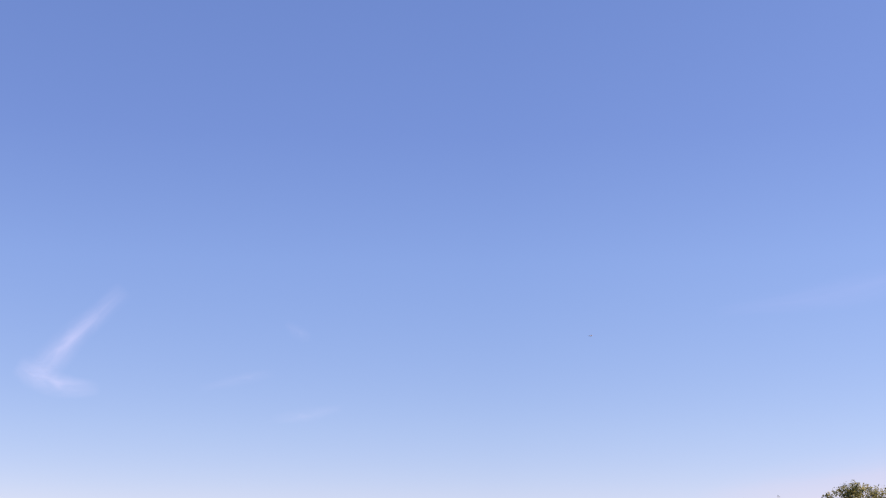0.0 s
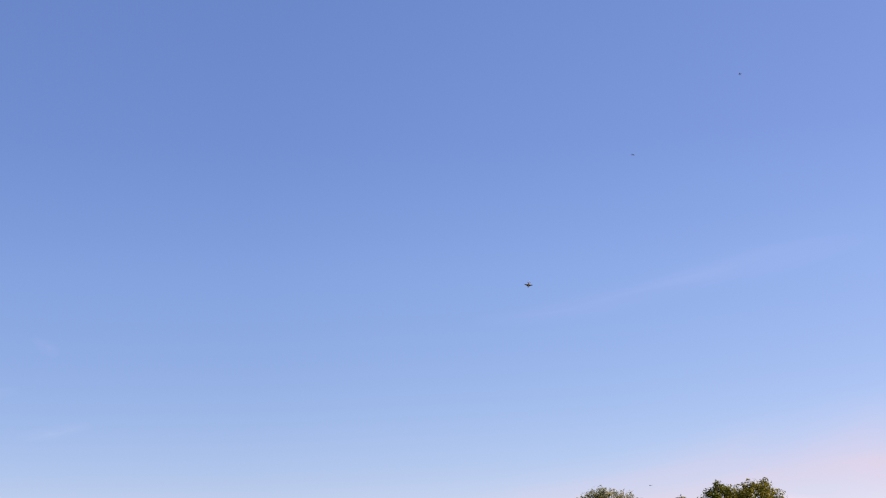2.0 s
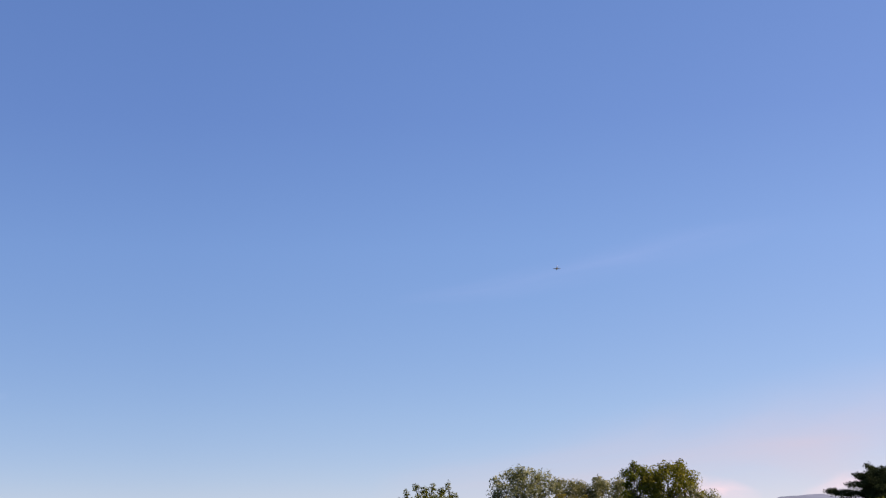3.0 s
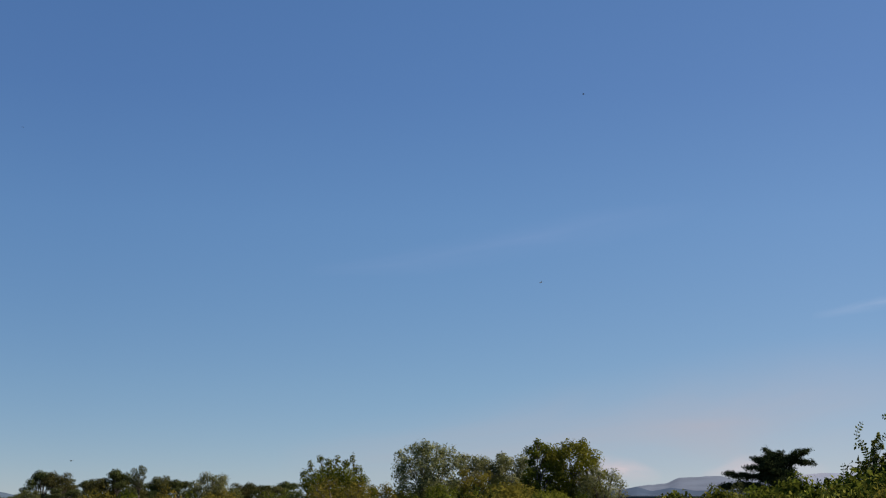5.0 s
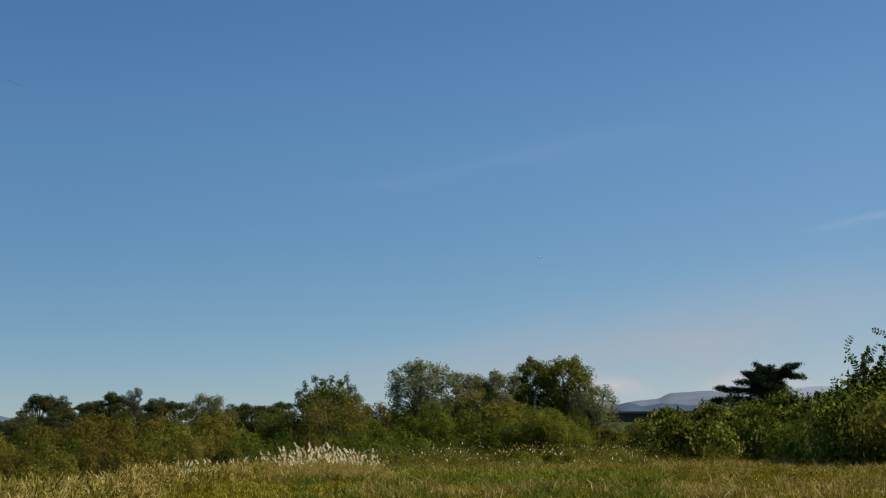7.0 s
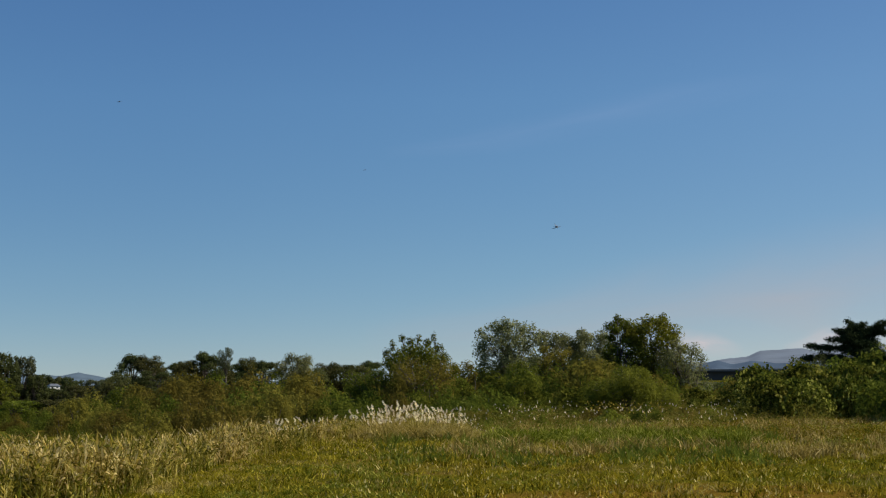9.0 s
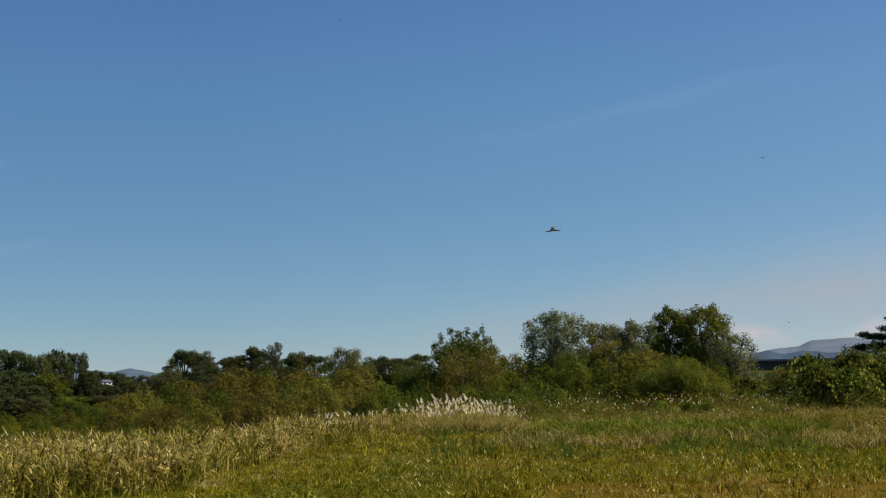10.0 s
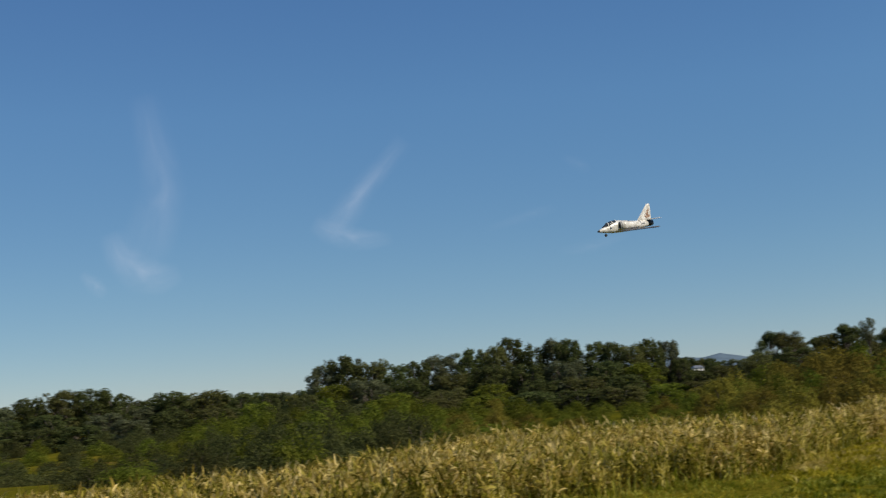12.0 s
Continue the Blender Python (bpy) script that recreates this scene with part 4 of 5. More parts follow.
def build_hedge():
    """The tangle of bushes and climbers."""
    rng = np.random.default_rng(51)
    forms = [vine_meshes(rng) for _ in range(5)]
    deep = [shrub_meshes(rng, m, count=5000, size=0.068, clumps=16) for m in (M_DARK_LEAF, M_GREEN_LEAF, M_BROWN_LEAF, M_GREEN_LEAF)]
    tops = ((-30, 1.6), (-22, 2.1), (-19, 2.7), (-17.6, 2.4), (-16.5, 1.95), (-15.6, 1.3), (-14, 1.05), (-12, 0.95), (-11, 1.02), (-10, 0.9), (-9.2, 0.6), (-8.6, -0.1), (-7.4, -0.45), (-6, -0.4), (-2, -0.5), (3, -0.6))
    ax, ay = [q[0] for q in tops], [q[1] for q in tops]
    for d0, fall in ((96, 0.0), (89, 0.4), (81, 0.9)):
        az = 3.5
        while az > -27:
            az -= rng.uniform(0.95, 1.6)
            d = d0 + rng.uniform(-3, 3) - max(0, (-az - 12) * 1.0)
            x, y = around(az, d)
            z = ground_z(x, y)
            h = top_at(float(np.interp(az, ax, ay)) - fall - rng.uniform(-0.05, 0.25), d) - z
            if h < 0.45:
                continue
            pick = forms if rng.uniform() < ((0.45 + fall * 0.5) if az > -16 else 0.3 + fall * 0.35) else deep
            label = "bush overgrown with bright green climbers" if pick is forms else "dense green and brown hedge bush"
            plant("hedge_bush", pick[rng.integers(len(pick))], ("foliage", "woody_base", "climber"), x, y, z, max(1.0, h * rng.uniform(0.6, 0.95)), h * rng.uniform(0.98, 1.12), rng.uniform(0, 6.28), label, "bush", "overgrown hedge")
    # leafy masses that stand out of the hedge
    for az, el, w in ((-17.4, 2.6, 0.7), (-18.6, 2.6, 1.1), (-17.0, 2.3, 0.9), (-17.9, 2.65, 0.8), (-19.4, 2.9, 1.0)):
        d = 84
        x, y = around(az, d)
        z = ground_z(x, y)
        h = top_at(el, d) - z
        bl = [(rng.uniform(-0.5, 0.5) * w, rng.uniform(-0.5, 0.5) * w, h * u, (0.15 + w * 0.6) * (1.15 - u), w * 0.4, 0.2) for u in np.linspace(0.3, 1.0, 16)]
        plant("climber_bush", tree_meshes(rng, M_VINE_LEAF, bl, int(900 + 1500 * w), 0.15, 0.035, 1, 0.5, 0.2, 0.1, 0.3), ("foliage", "stem"), x, y, z, 1, 1, 0, "upright leafy bush of climbers over a hedge", "climber", "climber bushes")
    # thin arching shoots with paired leaflets
    for way in (((-16.95, 1.7), (-16.75, 2.45), (-16.52, 2.75), (-16.6, 3.0), (-16.8, 3.3)), ((-18.7, 2.2), (-18.55, 2.95), (-18.2, 3.2), (-17.8, 3.42), (-17.5, 3.5)), ((-17.9, 2.0), (-18.0, 2.6), (-18.3, 2.85), (-18.7, 2.8)), ((-19.4, 2.2), (-19.1, 3.0), (-18.8, 3.35)), ((-17.1, 1.8), (-17.3, 2.4), (-17.6, 2.65), (-17.75, 3.0)), ((-15.95, 1.0), (-16.0, 1.4), (-15.95, 1.65)), ((-17.0, 1.9), (-16.75, 2.3), (-16.4, 2.35))):
        d = 83.5
        line = [Vector((*around(az, d), top_at(el - 0.12, d))) for az, el in way]
        x, y = around(way[0][0], d)
        foot = Vector((x, y, ground_z(x, y)))
        line = [Vector((0, 0, 0))] + [q - foot for q in line]
        bm = bmesh.new()
        tube(bm, line, np.linspace(0.02, 0.006, len(line)).tolist(), 5)
        quads = []
        for p, q in zip(line[1:], line[2:]):
            steps = max(2, int((q - p).length / 0.14))
            for k in range(steps):
                c_, along = p.lerp(q, k / steps), (q - p).normalized()
                for side_ in (1, -1):
                    out = (along.cross(Vector((rng.normal(0, 0.5), -1, rng.normal(0, 0.5)))).normalized() * side_ + along * 0.5 + Vector((0, rng.normal(0, 0.3), -0.25))).normalized()
                    t = out * rng.uniform(0.16, 0.3)
                    b_ = out.cross(Vector((rng.normal(0, 0.4), -1, 0.4))).normalized() * t.length * 0.26
                    quads.append([tuple(c_), tuple(c_ + t * 0.5 + b_), tuple(c_ + t), tuple(c_ + t * 0.5 - b_)])
        plant("climber_shoot", (leaf_mesh("foliage", np.array(quads), M_GREEN_LEAF), mesh_of("stem", bm, M_BARK)), ("foliage", "stem"), foot.x, foot.y, foot.z, 1, 1, 0, "thin arching climber shoot with paired leaflets", "climber", "climber shoots")


# ---- reeds, plumes and lawn ----
def fronds(name, bases, turn, lengths, widths, rise, sag, roll, material, segs=3):
    """Long leaves that leave a stalk, arch over and droop."""
    n = len(bases)
    out = np.stack([np.cos(turn), np.sin(turn), np.zeros(n)], 1)
    across = np.stack([-np.sin(turn) * np.cos(roll), np.cos(turn) * np.cos(roll), np.sin(roll)], 1)
    verts = np.zeros((n, 2 * (segs + 1), 3))
    for k in range(segs + 1):
        u = k / segs
        mid = bases + out * (lengths * (0.85 * u - 0.2 * u * u * sag))[:, None]
        mid[:, 2] += lengths * (rise * u - sag * u * u)
        w = widths * (0.55, 1.0, 0.7, 0.12)[round(u * 3)] * 0.5
        verts[:, 2 * k] = mid - across * w[:, None]
        verts[:, 2 * k + 1] = mid + across * w[:, None]
    base = (np.arange(n) * 2 * (segs + 1))[:, None]
    me = sheet_mesh(name, verts, np.concatenate([base + np.array([2 * k, 2 * k + 1, 2 * k + 3, 2 * k + 2]) for k in range(segs)], 1))
    me.materials.append(material)
    return me


def build_reeds():
    rng = np.random.default_rng(61)

    def inside(az, d, g):
        return az > 7.5 or d < lawn_edge(az) + 10
    roots = scatter(rng, 27000, 3.2, 54, lambda az: lawn_edge(az) - 0.5 + 1.4 * noise.noise((az * 1.3, 0, 0)), lambda az: lawn_edge(az) + float(np.interp(az, (10, 20, 28, 36, 50), (24, 26, 20, 12, 10))), inside, 1.3)
    az = np.degrees(np.arctan2(-roots[:, 0], roots[:, 1]))
    wave = np.array([noise.noise((q[0] * 0.35, q[1] * 0.35, 7)) for q in roots])
    h = rng.uniform(0.65, 1.22, len(roots)) * (0.88 + 0.5 * wave) * np.where(az < 10.5, 0.78, 1.0) * np.interp(az, (24, 34, 47), (1.0, 0.86, 0.74))
    tagged(new("reed_bed", blades("reed_bed", roots, h, rng.uniform(0.012, 0.022, len(roots)), M_REED, rng, 0.22, 2, 0.2)), "bed of dry straw-coloured reeds and tall grass", "reeds", kind="stuff")
    each = 6
    at = np.repeat(np.arange(len(roots)), each)
    bases = roots[at].copy()
    bases[:, :2] += rng.normal(0, 0.05, (len(at), 2))
    bases[:, 2] += h[at] * rng.uniform(0.08, 0.92, len(at))
    green = np.array([noise.noise((q[0] * 0.22, q[1] * 0.22, 31)) for q in roots])[at] + rng.normal(0, 0.18, len(at)) - (bases[:, 2] - roots[at][:, 2] - 0.5) * 0.35 > -0.04
    for name, m, pick, label in (("reed_leaves", M_REED, ~green, "drooping straw-coloured reed leaves pointing all ways"), ("green_reed_leaves", M_REED_GREEN, green, "half-green drooping leaves in a reed bed")):
        n = int(pick.sum())
        me = fronds(name, bases[pick], rng.uniform(0, 6.28, n), rng.uniform(0.12, 0.33, n), rng.uniform(0.03, 0.06, n), rng.uniform(0.1, 1.7, n), rng.uniform(0.1, 1.2, n), rng.uniform(-1.2, 1.2, n), m)
        tagged(new(name, me), label, "reeds", kind="stuff")
    # ragged seed heads on some of the stalks
    tip = rng.choice(len(roots), 7000)
    heads = roots[tip].copy()
    heads[:, 2] += h[tip] * 0.86
    tagged(new("reed_seed_heads", blades("reed_seed_heads", heads, rng.uniform(0.06, 0.15, len(heads)), rng.uniform(0.03, 0.06, len(heads)), M_SEED, rng, 0.25, 2, 0.25)), "ragged pale seed heads over a reed bed", "reeds", kind="stuff")
    low = scatter(rng, 11000, 4, 54, lambda az: lawn_edge(az) - 1.2, lambda az: lawn_edge(az) + 14)
    me = blades("reed_undergrowth", low, rng.uniform(0.25, 0.65, len(low)), rng.uniform(0.02, 0.045, len(low)), M_LUSH, rng, 0.6, 2, 0.35)
    tagged(new("reed_undergrowth", me), "green undergrowth at the foot of dry reeds", "grass", kind="stuff")


def pampas_form(rng, stalks):
    """One clump: arching leaves, and stalks with silver plumes."""
    n = 170
    ang, r_ = rng.uniform(0, 2 * np.pi, n), 0.5 * np.sqrt(rng.uniform(0, 1, n))
    roots = np.stack([r_ * np.cos(ang), r_ * np.sin(ang), np.full(n, -0.05)], 1)
    leaves = blades("leaves", roots, rng.uniform(0.6, 1.15, n), rng.uniform(0.02, 0.045, n), M_REED, rng, 0.7, 4, 0.3)
    plumes, stems = [], []
    for _ in range(stalks):
        a_, q = rng.uniform(0, 6.28), rng.uniform(0.1, 0.75)
        foot = Vector((0.35 * q * math.cos(a_), 0.35 * q * math.sin(a_), 0))
        tip = Vector((q * math.cos(a_), q * math.sin(a_), rng.uniform(0.62, 1.42)))
        feathers, bm = [], bmesh.new()
        tube(bm, [foot, foot.lerp(tip, 0.6) + Vector((0, 0, 0.08)), tip], [0.008, 0.006, 0.004], 4)
        lean = Vector((rng.normal(0.12, 0.1), rng.normal(0, 0.1), 0.34))
        for i in range(34):
            u = i / 33
            c_ = tip + lean * u * 0.7 + Vector(rng.normal(0, 0.016, 3))
            s = 0.08 * (1 - 0.45 * u)
            t = Vector((rng.normal(), rng.normal(), rng.normal(0.9, 0.5))).normalized() * s
            b_ = t.cross(Vector((rng.normal(), rng.normal(), rng.normal()))).normalized() * s * 0.42
            feathers.append([c_, c_ + t * 0.5 + b_, c_ + t, c_ + t * 0.5 - b_])
        plumes.append(leaf_mesh("plume", np.array([[tuple(v) for v in f] for f in feathers]), M_PLUME))
        stems.append(mesh_of("stalk", bm, M_DRY))
    return [leaves] + stems + plumes


def build_pampas():
    rng = np.random.default_rng(71)
    forms = [pampas_form(rng, 7) for _ in range(4)]
    # a mound of clumps, its top by bearing in degrees
    tops = ((1.2, -2.15), (1.9, -1.9), (2.6, -1.5), (3.3, -1.12), (4.1, -0.95), (5.1, -0.9), (6.0, -0.88), (6.7, -1.16), (7.5, -1.62), (8.7, -1.6), (9.8, -1.7), (10.6, -1.8))
    spots = []
    for az in np.concatenate([np.linspace(1.4, 6.9, 26), np.linspace(2.2, 6.6, 10), np.linspace(7.0, 10.6, 11)]):
        d = rng.uniform(60, 69) if az < 7 else lawn_edge(az) + rng.uniform(3, 6)
        x, y = around(az, d)
        h = top_at(float(np.interp(az, *zip(*tops))), d) - ground_z(x, y)
        spots.append((az, d, max(0.3, h / 1.62) * (rng.uniform(0.6, 1.02) if az < 7 else 1.12)))
    spots += [(az, lawn_edge(az) + rng.uniform(12, 22), 0.66) for az in (11.4, 12.4, 13.6, 14.8, 16.0, 17.2, 18.6, 20.4)]
    # the straw face of the mound
    face = scatter(rng, 4200, 1.5, 7.4, 57.5, 63)
    tall = np.array([np.interp(math.degrees(math.atan2(-q[0], q[1])), (1.5, 3.4, 6.4, 7.4), (0.25, 0.8, 0.85, 0.5)) for q in face]) * rng.uniform(0.5, 1.1, len(face))
    tagged(new("mound_grass", blades("mound_grass", face, tall, rng.uniform(0.025, 0.06, len(face)), M_DRY, rng, 0.9, 3, 0.6)), "straw-coloured grass on a mound of pampas", "grass", kind="stuff")
    for az, d, s in spots:
        az, s = az + rng.uniform(-0.12, 0.12), s * rng.uniform(0.92, 1.04)
        x, y = around(az, d)
        plant("pampas_clump", forms[rng.integers(4)], ["leaves"] + ["stalk"] * 7 + ["plume"] * 7, x, y, ground_z(x, y), s, s, rng.uniform(0, 6.28), "clump of silver-plumed pampas grass in dry reeds", "pampas grass", "pampas clumps")


def build_lawn():
    rng = np.random.default_rng(81)

    def patch(x, y, s, k):
        return noise.noise((x * s, y * s, k))
    roots = scatter(rng, 70000, -24, 34, 22, lambda az: lawn_edge(az) + 2, None, 1.25)
    near = np.hypot(roots[:, 0], roots[:, 1])
    tone = np.array([1.3 * patch(q[0], q[1], 0.09, 2) + 0.6 * patch(q[0], q[1], 0.4, 9) - 1.1 * math.exp(-((q[0] - 2) ** 2 / 60 + (q[1] - 58) ** 2 / 25)) + 0.3 * rng.normal() + 0.35 * smooth((math.hypot(q[0], q[1]) - 60) / 8) + 0.5 * smooth((q[0] + 6) / 14) for q in roots])
    rust = np.array([math.exp(-((q[0] - 4.0) ** 2 / 34 + (q[1] - 28) ** 2 / 16)) + 0.35 * patch(q[0], q[1], 0.35, 12) + 0.12 * rng.normal() > 0.42 for q in roots])
    tall = np.array([1 + 0.8 * max(0, patch(q[0], q[1], 0.22, 5)) for q in roots])
    h = rng.uniform(0.08, 0.2, len(roots)) * tall * (1 + 0.9 * np.clip((near - 45) / 25, 0, 1))
    h *= np.clip(np.array([0.7 + 1.2 * patch(q[0], q[1], 0.9, 4) for q in roots]), 0.25, 1.9)
    w = rng.uniform(0.012, 0.026, len(roots)) * (1 + 0.5 * np.clip((near - 35) / 30, 0, 1))
    for name, m, pick, label in (("lawn_grass", M_GRASS, (tone > -0.3) & (tone < 0.32) & ~rust, "short yellow-green meadow grass"), ("lush_grass", M_LUSH, (tone <= -0.3) & ~rust, "lush green grass tufts in a meadow"), ("dry_grass", M_DRY, (tone >= 0.32) & ~rust, "dry straw grass tufts in a meadow"), ("withered_grass", M_RUST, rust, "withered rust-brown grass on bare ground")):
        tagged(new(name, blades(name, roots[pick], h[pick], w[pick], m, rng, 0.9, 2, 0.6)), label, "grass", kind="stuff")
    # tufts that stand over the mown grass
    for name, m, spots, label in (("green_tufts", M_LUSH, scatter(rng, 520, -9, 1.5, 53, 61), "coarse lush green grass tufts"), ("straw_tufts", M_DRY, scatter(rng, 420, -23, 3, 44, 80), "pale dry grass tufts in a meadow"), ("dark_tufts", M_GREEN_LEAF, scatter(rng, 170, -10, 6, 40, 74), "dark green weed tufts in a meadow"), ("yellow_tufts", M_GRASS, scatter(rng, 560, -23, 5, 27, lambda az: lawn_edge(az)), "low yellow-green grass tufts")):
        each = 40
        q = np.repeat(spots, each, 0)
        size = np.repeat(rng.uniform(0.5, 1.3, len(spots)), each)
        q[:, :2] += rng.normal(0, 0.22, (len(q), 2)) * size[:, None]
        tall_ = rng.uniform(0.16, 0.55, len(q)) * size * (0.5 if m is M_GRASS else 1.0)
        tagged(new(name, blades(name, q, tall_, rng.uniform(0.018, 0.042, len(q)) * (1.0 if m is M_GRASS else 1.6), m, rng, 0.9, 2, 0.5)), label, "grass", kind="stuff")
    # coarse tufts all over the meadow, in patches of straw, yellow and green
    spots = scatter(rng, 9000, -24, 16, 24, lambda az: lawn_edge(az) + 3, None, 0.8)
    kind = np.array([patch(q[0], q[1], 0.13, 41) + 0.5 * patch(q[0], q[1], 0.5, 43) + 0.16 * rng.normal() for q in spots])
    lump = np.clip(np.array([0.75 + 0.9 * patch(q[0], q[1], 0.3, 47) for q in spots]), 0.3, 1.5) * rng.uniform(0.6, 1.3, len(spots)) * np.interp(np.hypot(spots[:, 0], spots[:, 1]), (28, 60), (0.6, 1.15))
    for name, m, pick, label in (("meadow_tufts", M_GRASS, (kind > -0.22) & (kind < 0.25), "coarse yellow-green tufts of meadow grass"), ("meadow_green_tufts", M_LUSH, kind <= -0.22, "coarse green tufts of meadow grass"), ("meadow_straw_tufts", M_DRY, kind >= 0.25, "coarse straw tufts of meadow grass")):
        q, size = np.repeat(spots[pick], 11, 0), np.repeat(lump[pick], 11)
        q[:, :2] += rng.normal(0, 0.13, (len(q), 2)) * size[:, None]
        tagged(new(name, blades(name, q, rng.uniform(0.12, 0.34, len(q)) * size, rng.uniform(0.02, 0.042, len(q)), m, rng, 1.1, 2, 0.8)), label, "grass", kind="stuff")
    # rounded weed clumps before the thicket
    for name, m, n, leaf, label in (("tall_weeds", M_BROWN_LEAF, 300, 0.085, "brownish meadow weeds in clumps before a thicket"), ("tall_grass", M_DRY, 130, 0.075, "dry pale weeds in clumps before a thicket"), ("tall_green_weeds", M_GREEN_LEAF, 190, 0.10, "green leafy weeds in clumps before a thicket"), ("lime_weeds", M_LIME_LEAF, 110, 0.095, "yellow-green leafy weeds before a thicket")):
        foot = scatter(rng, n, -10, 6.5, lambda az: lawn_edge(az) - 13, lambda az: lawn_edge(az) + 12, None, 0.7)
        clumps = []
        for q in foot:
            r_ = rng.uniform(0.3, 0.8) * (0.7 + 0.012 * max(0, q[1] - 60))
            for _ in range(3):
                clumps.append((q[0] + rng.normal(0, 0.45), q[1] + rng.normal(0, 0.45), q[2] + r_ * rng.uniform(0.15, 0.75), r_ * 0.75, r_ * 0.75, r_ * rng.uniform(0.45, 0.8)))
        tagged(new(name, leaf_mesh(name, leaf_cloud(rng, clumps, n * 130, leaf, shell=0.35, low=-9), m)), label, "weeds", kind="stuff")
    # rank grass and weeds in low lumps before the hedge
    for name, m, n, az0, az1, d0, d1, leaf, tall_, label in (("rank_grass", M_GRASS, 420, -24, -6, 54, 76, 0.085, 0.34, "rank yellow-green grass in lumps before a hedge"), ("rank_green", M_LUSH, 260, -24, 2, 50, 74, 0.10, 0.34, "lush green weeds in lumps before a hedge"), ("rank_straw", M_DRY, 330, -24, 1, 56, 79, 0.075, 0.36, "pale straw weeds in lumps before a hedge"), ("hedge_weeds", M_BROWN_LEAF, 190, -24, -5, 74, 82, 0.085, 0.95, "brown weeds at the foot of a hedge")):
        clumps = []
        for q in scatter(rng, n * 3, az0, az1, d0, d1, lambda az, d, g: noise.noise((az * 0.9, d * 0.16, n * 0.1)) + g.normal(0, 0.12) > 0.08):
            r_ = rng.uniform(0.35, 0.9)
            clumps.append((q[0], q[1], q[2] + 0.02, r_, r_, tall_ * rng.uniform(0.4, 1.2)))
        tagged(new(name, leaf_mesh(name, leaf_cloud(rng, clumps, n * 3 * 55, leaf, slim=0.4, hang=-0.5, shell=0.5, ruffle=0.7, low=-9), m)), label, "weeds", kind="stuff")
    # pale seed heads, which also paint in sunlit highlights on the grass
    heads = scatter(rng, 1700, -22, 8, 27, lambda az: lawn_edge(az))
    heads[:, 2] += rng.uniform(0.1, 0.28, len(heads))
    me = blades("seed_heads", heads, rng.uniform(0.05, 0.11, len(heads)), rng.uniform(0.025, 0.055, len(heads)), M_SEED, rng, 0.4, 1, 0.5)
    tagged(new("seed_heads", me), "pale seed heads and painted grass highlights dotted over a meadow", "seed heads", kind="stuff")
    gold = scatter(rng, 120, -5.6, -2.4, 73, 82)
    gold[:, 2] += rng.uniform(0.5, 1.2, len(gold))
    tagged(new("yellow_flowers", blades("yellow_flowers", gold, rng.uniform(0.06, 0.12, len(gold)), rng.uniform(0.05, 0.09, len(gold)), leaf_material("yellow_flower", (0.42, 0.32, 0.03), (0.62, 0.48, 0.06), (0.80, 0.66, 0.16)), rng, 0.4, 1, 0.5)), "yellow flower heads over brown weeds", "flowers", kind="stuff")
    flowers = scatter(rng, 210, -9, 3, 68, 88)
    flowers[:, 2] += rng.uniform(0.3, 1.1, len(flowers))
    me = blades("weed_flowers", flowers, rng.uniform(0.08, 0.16, len(flowers)), rng.uniform(0.05, 0.1, len(flowers)), M_PLUME, rng, 0.4, 1, 0.5)
    tagged(new("weed_flowers", me), "pale flower heads over tall weeds", "flowers", kind="stuff")


# ---- model jet ----
def loft(bm, sections, sides=18):
    """sections: (x, z, half-width, half-height) along the body."""
    rings = [[bm.verts.new((x, hw * math.cos(2 * math.pi * k / sides), z + hh * math.sin(2 * math.pi * k / sides))) for k in range(sides)] for x, z, hw, hh in sections]
    for r0, r1 in zip(rings, rings[1:]):
        for k in range(sides):
            bm.faces.new((r0[k], r1[k], r1[(k + 1) % sides], r0[(k + 1) % sides]))
    bm.faces.new(rings[0])
    bm.faces.new(rings[-1][::-1])
    bmesh.ops.recalc_face_normals(bm, faces=bm.faces)


def slab(bm, outline, thick, upright=False):
    """A wing with a sharp rim: the outline in (x, y) or, upright, (x, z), swelling to its thickness inside."""
    cx = sum(q[0] for q in outline) / len(outline)
    cy = sum(q[1] for q in outline) / len(outline)
    rim, up, dn = [], [], []
    for px, py in outline:
        for lst, k, t in ((rim, 1.0, 0), (up, 0.8, thick), (dn, 0.8, -thick)):
            qx, qy = cx + (px - cx) * k, cy + (py - cy) * k
            lst.append(bm.verts.new((qx, t, qy) if upright else (qx, qy, t)))
    n = len(outline)
    for lst in (up, dn):
        bm.faces.new(lst)
        for i in range(n):
            bm.faces.new((rim[i], rim[(i + 1) % n], lst[(i + 1) % n], lst[i]))
    bmesh.ops.recalc_face_normals(bm, faces=bm.faces)


